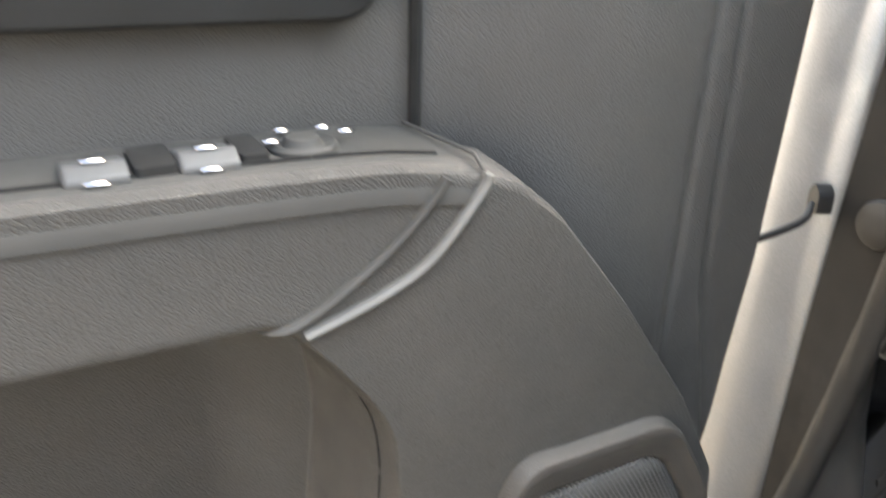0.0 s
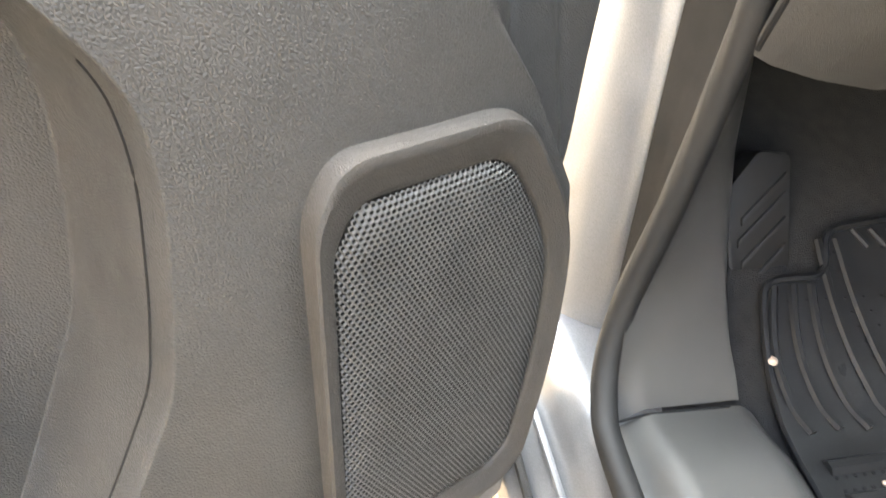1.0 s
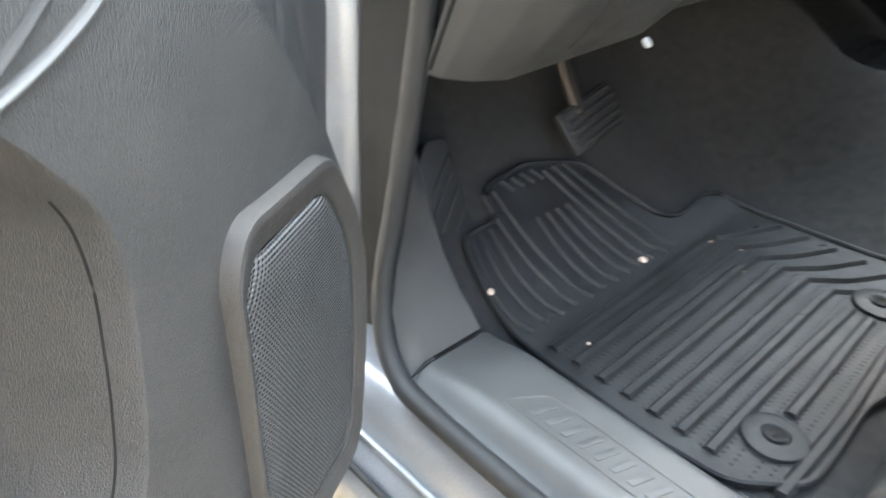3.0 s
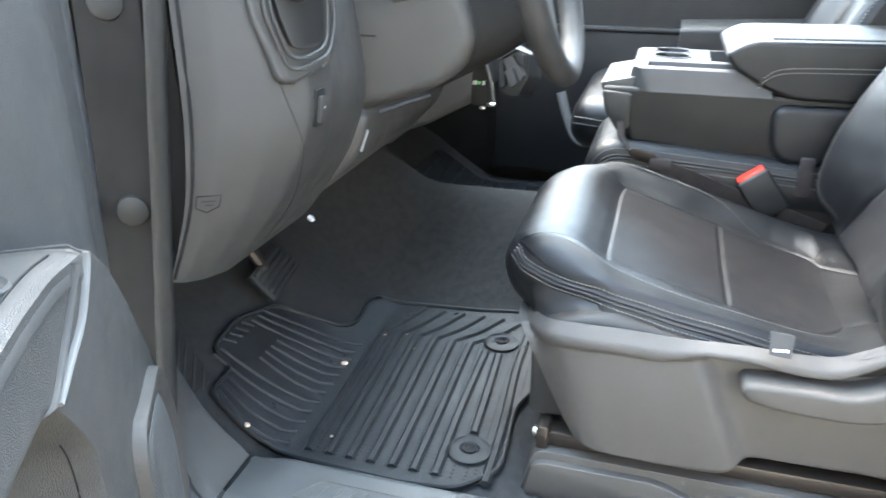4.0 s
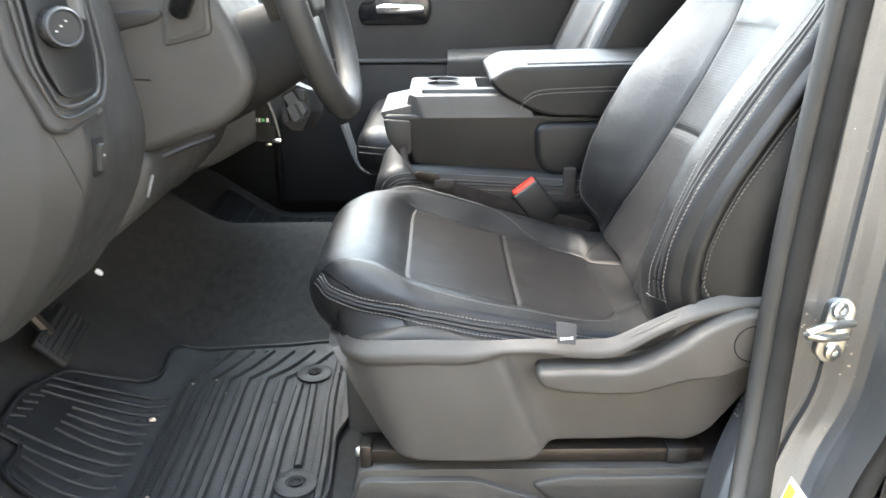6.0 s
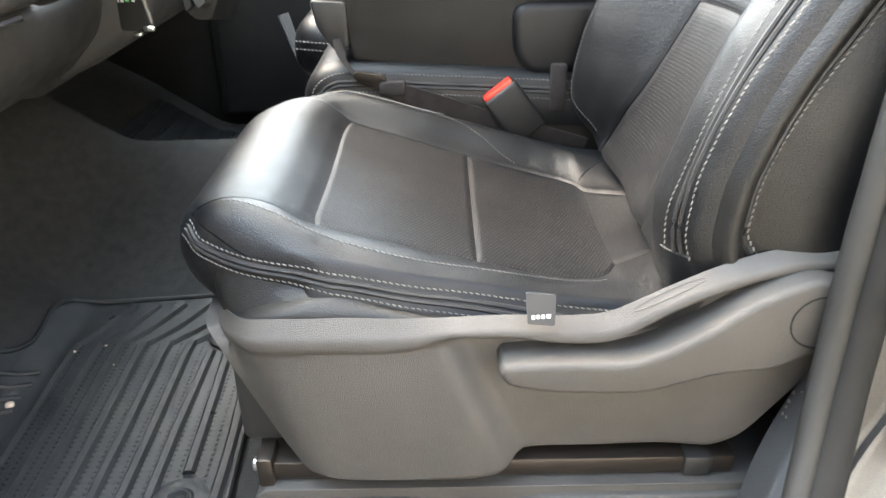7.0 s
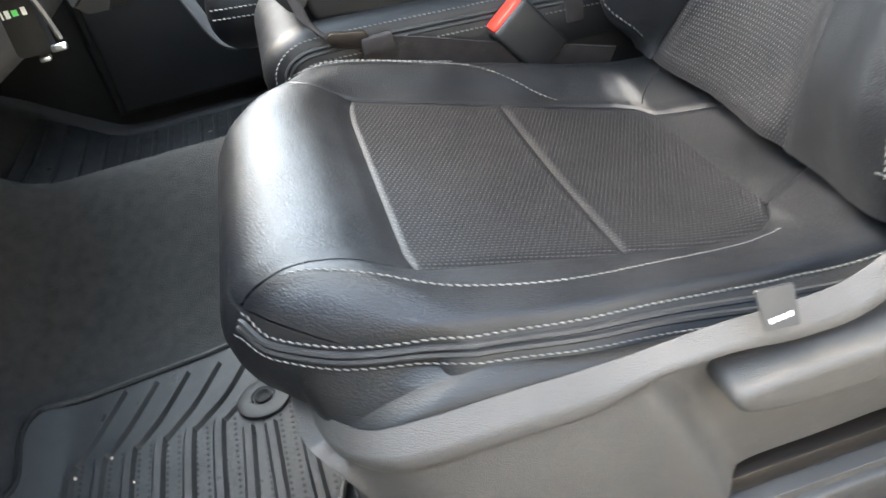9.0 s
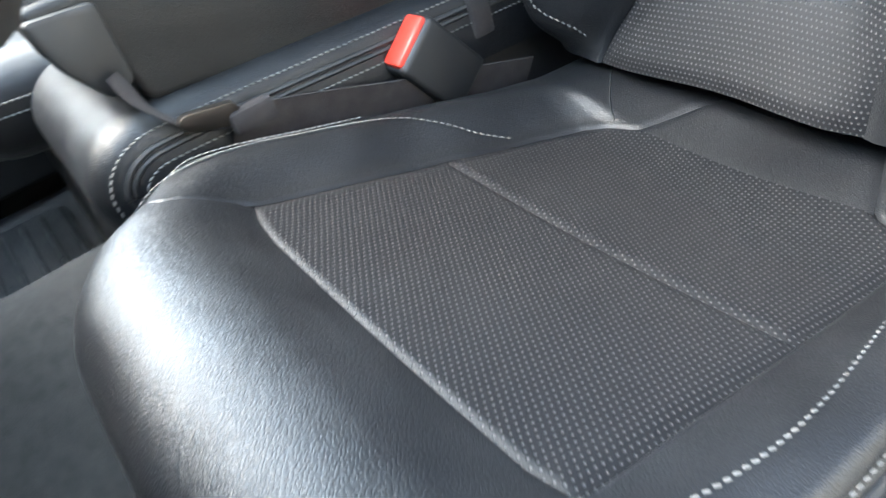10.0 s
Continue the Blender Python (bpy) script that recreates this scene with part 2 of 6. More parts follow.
def round_poly(pts, r, n=5):
    """Polygon in 2D with rounded corners; r may be a list."""
    out = []
    k = len(pts)
    for i in range(k):
        a, b, c = Vector(pts[i - 1]), Vector(pts[i]), Vector(pts[(i + 1) % k])
        rr = r[i] if isinstance(r, (list, tuple)) else r
        u, v = (a - b), (c - b)
        rr = min(rr, u.length * 0.45, v.length * 0.45)
        s, e = b + u.normalized() * rr, b + v.normalized() * rr
        for j in range(n + 1):
            t = j / n
            out.append((s * (1 - t) ** 2 + b * 2 * t * (1 - t) + e * t * t).to_tuple())
    return out


def grid(fn, nu, nv, wrap_u=False, wrap_v=False):
    bm = bmesh.new()
    rows = [[bm.verts.new(fn(i / (nu if wrap_u else nu - 1), j / (nv if wrap_v else nv - 1))) for j in range(nv)] for i in range(nu)]
    for i in range(nu if wrap_u else nu - 1):
        for j in range(nv if wrap_v else nv - 1):
            a, b = rows[i], rows[(i + 1) % nu]
            try:
                bm.faces.new((a[j], b[j], b[(j + 1) % nv], a[(j + 1) % nv]))
            except ValueError:
                pass
    return bm


def prism(outline, place, d0, d1, bevel=0.0, seg=2):
    """Outline in 2D, extruded between depths d0 and d1; place(a, b, d) gives the world point. The d1 side gets the bevel."""
    bm = bmesh.new()
    lo = [bm.verts.new(place(a, b, d0)) for a, b in outline]
    hi = [bm.verts.new(place(a, b, d1)) for a, b in outline]
    k = len(outline)
    bm.faces.new(lo)
    top = bm.faces.new(hi)
    for i in range(k):
        bm.faces.new((lo[i], lo[(i + 1) % k], hi[(i + 1) % k], hi[i]))
    bmesh.ops.recalc_face_normals(bm, faces=bm.faces)
    if bevel:
        bmesh.ops.bevel(bm, geom=list(top.edges), offset=bevel, segments=seg, affect="EDGES", profile=0.5, clamp_overlap=True)
    return bm


def box(x0, x1, y0, y1, z0, z1, bevel=0.0, seg=2):
    bm = bmesh.new()
    bmesh.ops.create_cube(bm, size=1.0, matrix=Matrix.Translation(((x0 + x1) / 2, (y0 + y1) / 2, (z0 + z1) / 2)) @ Matrix.Diagonal((x1 - x0, y1 - y0, z1 - z0, 1)))
    if bevel:
        bmesh.ops.bevel(bm, geom=list(bm.edges), offset=bevel, segments=seg, affect="EDGES", profile=0.5, clamp_overlap=True)
    return bm


def turned(bm, m):
    bmesh.ops.transform(bm, matrix=m, verts=bm.verts)
    return bm


def tube(pts, r, sides=8, closed=False, flat=1.0, up=(0, 0, 1)):
    p = [Vector(q) for q in pts]
    k = len(p)
    bm = bmesh.new()
    rings = []
    for i in range(k):
        d = (p[(i + 1) % k] - p[i - 1]) if closed else (p[min(i + 1, k - 1)] - p[max(i - 1, 0)])
        d.normalize()
        a = d.cross(Vector(up))
        if a.length < 1e-4:
            a = d.cross(Vector((1, 0, 0)))
        a.normalize()
        b = a.cross(d)
        rr = r(i / max(1, k - 1)) if callable(r) else r
        rings.append([bm.verts.new(p[i] + a * math.cos(2 * math.pi * j / sides) * rr + b * math.sin(2 * math.pi * j / sides) * rr * flat) for j in range(sides)])
    for i in range(k if closed else k - 1):
        for j in range(sides):
            x, y = rings[i], rings[(i + 1) % k]
            bm.faces.new((x[j], y[j], y[(j + 1) % sides], x[(j + 1) % sides]))
    if not closed:
        bm.faces.new(rings[0])
        bm.faces.new(rings[-1])
    return bm


def lathe(profile, centre, axis, n=24):
    """profile: (radius, height) pairs turned round the axis."""
    q = Vector(axis).normalized().to_track_quat("Z", "Y").to_matrix().to_4x4()
    m = Matrix.Translation(centre) @ q
    bm = bmesh.new()
    rows = [[bm.verts.new(m @ Vector((r * math.cos(2 * math.pi * j / n), r * math.sin(2 * math.pi * j / n), h))) for j in range(n)] for r, h in profile]
    for a, b in zip(rows, rows[1:]):
        for j in range(n):
            bm.faces.new((a[j], a[(j + 1) % n], b[(j + 1) % n], b[j]))
    bm.faces.new(rows[0])
    bm.faces.new(rows[-1])
    return bm


def even_points(path, step):
    out, left = [], 0.0
    p = [Vector(q) for q in path]
    for a, b in zip(p, p[1:]):
        d = b - a
        ln = d.length
        s = left
        while s < ln:
            out.append((a + d * (s / ln), d.normalized()))
            s += step
        left = s - ln
    return out


def stitch_row(path, normal_at, step=0.0062, length=0.0046, r=0.0009, lift=0.0006, slant=0.25):
    """A row of small thread stitches along a path, as one mesh."""
    verts, faces = [], []
    for p, d in even_points(path, step):
        n = Vector(normal_at(p)).normalized()
        s = d.cross(n).normalized()
        ax = (d + s * slant).normalized()
        sd = ax.cross(n).normalized()
        base = len(verts)
        c = p + n * lift
        for t, w in ((-0.5, 0.35), (-0.3, 1.0), (0.3, 1.0), (0.5, 0.35)):
            q = c + ax * (t * length)
            for ca, sa in ((1, 0), (0.4, 0.9), (-0.4, 0.9), (-1, 0)):
                verts.append(q + sd * (ca * r * w) + n * (sa * r * w))
        for i in range(3):
            for j in range(3):
                k = base + i * 4 + j
                faces.append((k, k + 1, k + 5, k + 4))
    me = bpy.data.meshes.new("stitching")
    me.from_pydata(verts, [], faces)
    return me


def bars(rows, place, w=0.0015):
    """Unreadable print as small plain bars: rows of (a0, a1, b)."""
    bm = bmesh.new()
    for a0, a1, b in rows:
        v = [bm.verts.new(place(x, y)) for x, y in ((a0, b - w), (a1, b - w), (a1, b + w), (a0, b + w))]
        bm.faces.new(v)
    return bm


# ---- ground and cabin shell ----
bm = bmesh.new()
bmesh.ops.create_grid(bm, x_segments=8, y_segments=8, size=400, matrix=Matrix.Translation((0, 0, -0.62)))
tagged(part("ground", bm, M_GROUND, smooth=False), "tan concrete ground of the car lot", "ground", kind="structure")

# unseen wall behind the camera, added to bounce warm light onto the driver's side
wall = part("bounce_wall", box(-9, 9, -3.7, -3.4, -0.62, 2.6, 0.02), M_BOUNCE)
tagged(wall, "unseen warm cream wall added to bounce light at the driver's side", "wall", kind="structure")

TOE = [(-0.80, 0.235), (-0.60, 0.125), (-0.52, 0.070), (-0.46, 0.030), (-0.42, 0.006), (-0.38, 0.0), (0.0, 0.0), (2.0, 0.0)]


def floor_z(x, y):
    """Carpet height: flat, rising to the toe board, with the tunnel in the middle."""
    z = lerp_list(TOE, x) - 0.012
    hump = ease(0.60, 0.90, y) * (1 - ease(0.90, 1.06, y)) * 0.19
    return z + hump


def floor_fn(u, v):
    x, y = -0.80 + 2.6 * u, -0.04 + 1.61 * v
    z = floor_z(x, y) + 0.0016 * noise.noise((x * 9, y * 9, 0.3))
    return (x, y, z)


tagged(part("floor", grid(floor_fn, 120, 110), M_CARPET), "charcoal carpet over a raised transmission tunnel", "carpet", kind="structure")
tagged(part("floor_pan", box(-0.82, 1.85, -0.02, 1.66, -0.16, -0.05, 0.01), M_DARK), "dark underside of the cabin floor", "floor", kind="structure")


def shell(name, bmx, mat, label, category="body"):
    return tagged(part(name, bmx, mat), label, category, kind="structure")


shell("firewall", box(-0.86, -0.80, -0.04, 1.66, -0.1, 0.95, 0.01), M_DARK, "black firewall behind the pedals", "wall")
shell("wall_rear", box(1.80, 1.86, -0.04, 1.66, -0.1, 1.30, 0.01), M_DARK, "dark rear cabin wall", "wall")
shell("ceiling", box(0.10, 1.84, -0.02, 1.62, 1.26, 1.31, 0.02), M_LINER, "light grey cloth headliner", "headliner")

# hinge pillar of the body: painted metal, near-black strip with plugs
PILLAR = [(-0.80, -0.115), (-0.66, -0.118), (-0.60, -0.100), (-0.563, -0.060), (-0.555, -0.030), (-0.80, 0.02)]
shell("pillar_front", prism(round_poly(PILLAR, 0.018), lambda a, b, d: (a, b, d), -0.16, 1.0, 0.004), M_PAINT, "grey metallic painted hinge pillar of the body")


def kick_fn(u, v):
    z = -0.03 + 0.93 * v
    lean = 0.05 * max(0, z - 0.3)
    pts = [(-0.556, -0.052), (-0.530, -0.040), (-0.500, -0.032), (-0.485, -0.030)]
    i = u * 3
    k = min(2, int(i))
    t = i - k
    x = pts[k][0] * (1 - t) + pts[k + 1][0] * t
    y = pts[k][1] * (1 - t) + pts[k + 1][1] * t
    tuck = ease(0.36, 0.24, z)
    return (x + lean - 0.012 * tuck * u, y - 0.024 * tuck * u, z)


shell("pillar_strip", grid(kick_fn, 16, 24), M_TRIM, "near-black strip along the door opening", "trim")


shell("pillar_closing", grid(lambda u, v: (-0.50 + 0.06 * u, -0.024 + 0.006 * u, 0.37 + 0.55 * v), 6, 10), M_DARK, "dark inner flank of the hinge pillar", "trim")


def sill_z(x, y):
    """Height of the sill plate across its width; it sinks a little at its front end."""
    v = (y + 0.092) / 0.165
    edge = ease(0.0, 0.22, v)
    return -0.004 + 0.026 * edge - 0.034 * ease(0.72, 1.0, v) - 0.009 * ease(-0.36, -0.425, x) * edge


def kickpanel_fn(u, v):
    """Moulded kick panel inside the opening, curving into the footwell."""
    z = 0.010 + 0.39 * v ** 1.4
    outer = (lerp_list([(0.0, -0.428), (0.04, -0.448), (0.10, -0.478), (0.20, -0.490), (0.40, -0.487)], z), lerp_list([(0.0, -0.090), (0.08, -0.080), (0.20, -0.050), (0.40, -0.034)], z))
    inner = (lerp_list([(0.0, -0.428), (0.03, -0.452), (0.09, -0.512), (0.20, -0.600), (0.40, -0.66)], z), lerp_list([(0.0, 0.034), (0.05, 0.030), (0.09, 0.034), (0.20, 0.050), (0.40, 0.055)], z))
    k = ease(0, 1, u) * 0.6 + 0.4 * u
    bow = 0.014 * math.sin(math.pi * u)
    y = outer[1] * (1 - k) + inner[1] * k + bow * ease(0.02, 0.1, z)
    return (outer[0] * (1 - u) + inner[0] * u, y, z + (sill_z(-0.429, y) - 0.010) * ease(0.07, 0.010, z))


shell("kick_panel", grid(kickpanel_fn, 40, 40), M_SILL, "charcoal moulded kick panel beside the pedals", "trim")

# sill: painted step outside, moulded trim inside
SILL_OUT = [(-0.172, -0.16), (-0.172, -0.115), (-0.150, -0.085), (-0.128, -0.060), (-0.118, -0.025), (-0.100, -0.006), (-0.02, -0.006), (-0.02, -0.16)]
shell("sill", prism(round_poly(SILL_OUT, 0.012), lambda a, b, d: (d, a, b), -0.62, 0.66, 0.002), M_PAINT, "silver-grey painted door sill of the body")


def silltrim_fn(u, v):
    x = -0.429 + 0.99 * u
    y = -0.092 + 0.165 * v
    return (x, y, sill_z(x, y))


shell("sill_flange", tube([(-0.56, -0.158, -0.088), (-0.2, -0.160, -0.089), (0.62, -0.158, -0.088)], 0.005, 8), M_RUBBER, "black rubber lip along the painted sill", "seal")
shell("sill_lip", tube([(-0.56, -0.135, -0.062), (-0.2, -0.136, -0.062), (0.62, -0.135, -0.062)], 0.004, 8), M_PAINT, "pressed grey metallic ridge along the sill", "trim")
silltrim = tagged(part("sill_trim", grid(silltrim_fn, 60, 24), M_SILL), "charcoal plastic sill plate with an embossed panel", "trim", kind="structure")
rim = round_poly([(-0.330, -0.041), (-0.055, -0.041), (-0.055, 0.000), (-0.300, 0.002)], 0.012)
part("embossed_rim", tube([(a, b, 0.0215) for a, b in rim], 0.0022, 6, True), M_SILL, silltrim)
for i in range(11):
    x0 = -0.300 + 0.020 * i
    o = round_poly([(x0, -0.034), (x0 + 0.009, -0.034), (x0 + 0.017, -0.008), (x0 + 0.008, -0.008)], 0.002)
    part("embossed_bar", prism(o, lambda a, b, d: (a, b, d), 0.0205, 0.0232, 0.001), M_SILL, silltrim)
part("trim_joint", tube([(-0.428, -0.09, 0.004), (-0.428, -0.06, 0.0125), (-0.428, -0.02, 0.0132), (-0.428, 0.02, 0.0132)], 0.0012, 5), M_HOLE, silltrim)

# rubber seal round the door opening
SEAL = [(-0.425, -0.036, 0.95), (-0.437, -0.036, 0.73), (-0.462, -0.036, 0.52), (-0.484, -0.038, 0.34), (-0.492, -0.052, 0.20), (-0.482, -0.080, 0.085),
        (-0.440, -0.098, 0.022), (-0.36, -0.104, 0.006), (-0.1, -0.105, 0.004), (0.2, -0.104, 0.004), (0.40, -0.092, 0.008), (0.475, -0.05, 0.05), (0.515, 0.02, 0.14),
        (0.535, 0.06, 0.26), (0.545, 0.075, 0.45), (0.565, 0.080, 0.75), (0.585, 0.085, 1.0)]
shell("door_seal", tube(smooth_path(SEAL, 8), 0.0125, 10), M_RUBBER, "black rubber weatherstrip round the door opening", "seal")

# rear pillar of the opening: trim inside, painted jamb outside
def bpillar(u, v):
    z = -0.14 + 1.2 * v
    lean = 0.045 * max(0.0, z) + 0.07 * (ease(0.0, 0.25, z) - 1)
    pts = [(0.548, 0.115), (0.556, 0.080), (0.566, 0.066), (0.578, 0.062), (0.594, 0.060), (0.599, 0.057), (0.602, 0.051), (0.607, 0.049), (0.625, 0.046), (0.640, 0.040), (0.650, 0.030), (0.655, 0.016), (0.657, -0.01), (0.657, -0.03)]
    i = u * (len(pts) - 1)
    k = min(len(pts) - 2, int(i))
    t = i - k
    x = pts[k][0] * (1 - t) + pts[k + 1][0] * t + lean
    y = pts[k][1] * (1 - t) + pts[k + 1][1] * t
    return (x, y - 0.09 * (1 - ease(-0.1, 0.18, z)), z)


shell("pillar_seal", tube([Vector(p) + Vector((0.022, 0.000, 0)) for p in smooth_path(SEAL[-7:], 8)], 0.019, 12), M_TRIM, "dark rubber edge of the rear pillar", "seal")
shell("pillar_rear", grid(bpillar, 92, 60), M_PAINT_SHADED, "grey metallic painted door jamb, shade in its colour, with road dust")
shell("pillar_rear_trim", grid(lambda u, v: (0.555 + 0.05 * u + 0.0495 * v, 0.10 + 0.25 * u, 1.1 * v), 6, 10), M_DARK, "dark inner trim of the rear pillar", "trim")
shell("rear_opening_seal", tube([Vector(bpillar(0.90, v / 30)) + Vector((0.028, -0.004, 0)) for v in range(31)], 0.020, 10), M_TRIM, "black rubber seal between the front and rear door openings", "seal")
# near-black sheet stands in for the dark gap beyond the jamb
shell("rear_gap_sheet", grid(lambda u, v: (0.675 + 0.12 * u + 0.045 * max(0, -0.14 + 1.0 * v), -0.022 - 0.03 * u, -0.14 + 1.0 * v), 8, 10), M_DARK, "near-black sheet standing for the dark gap before the rear door", "trim")
# opaque panel out of view, added to stop sky light entering the rear
shell("side_light_block", box(0.84, 1.84, -0.09, -0.06, 0.785, 1.258, 0.01), M_GLOSS, "unseen dark panel keeping sky light out of the rear cab", "window")
shell("side_rear", box(0.80, 1.84, -0.11, -0.05, -0.16, 0.78, 0.02), M_PAINT, "grey metallic rear door side of the cab")

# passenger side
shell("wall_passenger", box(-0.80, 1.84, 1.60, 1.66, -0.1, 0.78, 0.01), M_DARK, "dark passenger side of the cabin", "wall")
# upper panel out of view, added to block sky light from this side
shell("passenger_light_block", box(0.62, 1.84, 1.60, 1.66, 0.785, 1.258, 0.01), M_DARK, "unseen dark panel keeping sky light out at the rear passenger side", "wall")


# ---- passenger door panel ----
def make_passenger_door():
    d = thing("passenger_door", (0.2, 1.58, 0.0), "closed passenger door with dark panel, armrest and chrome handle", "door", kind="structure")
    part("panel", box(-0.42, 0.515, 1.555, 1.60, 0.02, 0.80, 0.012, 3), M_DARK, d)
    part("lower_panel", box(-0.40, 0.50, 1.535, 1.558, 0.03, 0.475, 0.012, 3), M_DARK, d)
    arm = round_poly([(1.44, 0.43), (1.435, 0.50), (1.55, 0.515), (1.56, 0.40)], 0.016)
    part("armrest", prism(arm, lambda a, b, q: (q, a, b + 0.04 * (q - 0.14)), 0.135, 0.50, 0.01), M_SHIELD, d)
    part("armrest_trim", box(-0.38, 0.14, 1.528, 1.556, 0.474, 0.486, 0.004), M_SHIELD, d)
    bez = round_poly([(-0.125, 0.585), (0.075, 0.585), (0.088, 0.625), (0.080, 0.678), (-0.10, 0.675), (-0.135, 0.63)], 0.018)
    part("handle_bezel", prism(bez, lambda a, b, q: (a, q, b), 1.558, 1.545, 0.003), M_GLOSS, d)
    hb = round_poly([(-0.078, 0.617), (0.066, 0.622), (0.070, 0.642), (-0.05, 0.648), (-0.08, 0.64)], 0.009)
    part("handle", prism(hb, lambda a, b, q: (a, q, b), 1.548, 1.528, 0.005, 3), M_CHROME, d, "chrome inner door handle")
    lb = round_poly([(-0.118, 0.648), (-0.088, 0.648), (-0.082, 0.668), (-0.112, 0.668)], 0.006)
    part("lock_button", prism(lb, lambda a, b, q: (a, q, b), 1.548, 1.538, 0.002), M_DARK, d)
    return hang(d)


make_passenger_door()


# ---- driver's door, standing open ----
DO = Vector((-0.4502, -0.0851, 0.0))
DU = Vector((0.50328, -0.86412, 0.0))
DN = Vector((0.86412, 0.50328, 0.0))


def dp(u, w, z):
    """A point of the door: along it, out of its inner face, height."""
    return DO + DU * u + DN * w + Vector((0, 0, z))


ZTOP = [(0.100, 0.20), (0.112, 0.285), (0.155, 0.361), (0.219, 0.447), (0.271, 0.509), (0.300, 0.533), (0.325, 0.540), (0.36, 0.543), (0.6, 0.545), (1.05, 0.546)]
ZBOT = [(0.100, 0.13), (0.106, 0.085), (0.125, 0.030), (0.154, -0.008), (0.20, -0.020), (0.244, -0.026), (0.35, -0.035), (1.05, -0.04)]


EDGE = [(-0.1, 0.52), (0.08, 0.46), (0.145, 0.417), (0.185, 0.396), (0.233, 0.373), (0.284, 0.365), (0.346, 0.359), (0.381, 0.361), (0.40, 0.366), (0.42, 0.379), (0.443, 0.396), (0.463, 0.413), (0.50, 0.445)]


def pocket_edge(z):
    return soft_list(EDGE, z, 0.014)


def pocket_depth(u, z):
    """Recess of the map pocket below the armrest."""
    edge = pocket_edge(z)
    inside = 0.86 * ease(edge - 0.002, edge + 0.016, u) + 0.14 * ease(edge + 0.006, edge + 0.08, u)
    roof = 1 - ease(0.436, 0.470, z)
    ledge = 1 - 0.55 * ease(0.27, 0.20, z) * ease(0.40, 0.55, u)
    return 0.112 * inside * roof * ledge


def door_w(u, z):
    # the panel draws back behind the speaker, towards the armrest
    w = soft_list([(0.25, 0.0), (0.30, -0.003), (0.33, -0.007), (0.37, -0.016), (0.42, -0.020), (0.6, -0.026), (1.05, -0.028)], u, 0.012) - pocket_depth(u, z)
    w += 0.005 * math.exp(-((u - 0.325) / 0.035) ** 2) * ease(0.40, 0.15, z)
    return w


def lower_fn(a, b):
    u = 0.100 + 0.95 * a
    for _ in range(4):
        z0, z1 = lerp_list(ZBOT, u), lerp_list(ZTOP, u)
        z = z0 + (z1 - z0) * b
        e = pocket_edge(z)
        if a < 0.45:
            u = 0.100 + (e - 0.104) * (a / 0.45) ** 1.25
        elif a < 0.68:
            u = e - 0.004 + 0.032 * (a - 0.45) / 0.23
        else:
            u = e + 0.028 + (1.022 - e) * ((a - 0.68) / 0.32) ** 1.3
    z0, z1 = lerp_list(ZBOT, u), lerp_list(ZTOP, u)
    z = z0 + (z1 - z0) * b
    d = min((z - z0), (z1 - z) * (0.9 + 0.35 * ease(0.325, 0.37, u)), (u - 0.100) * 1.5)
    r = 0.007
    fall = 0.0
    if d < r:
        t = 1 - max(0.0, d) / r
        fall = 0.040 * (1 - math.sqrt(max(0.0, 1 - t * t)))
    return dp(u, door_w(u, z) - fall, z)


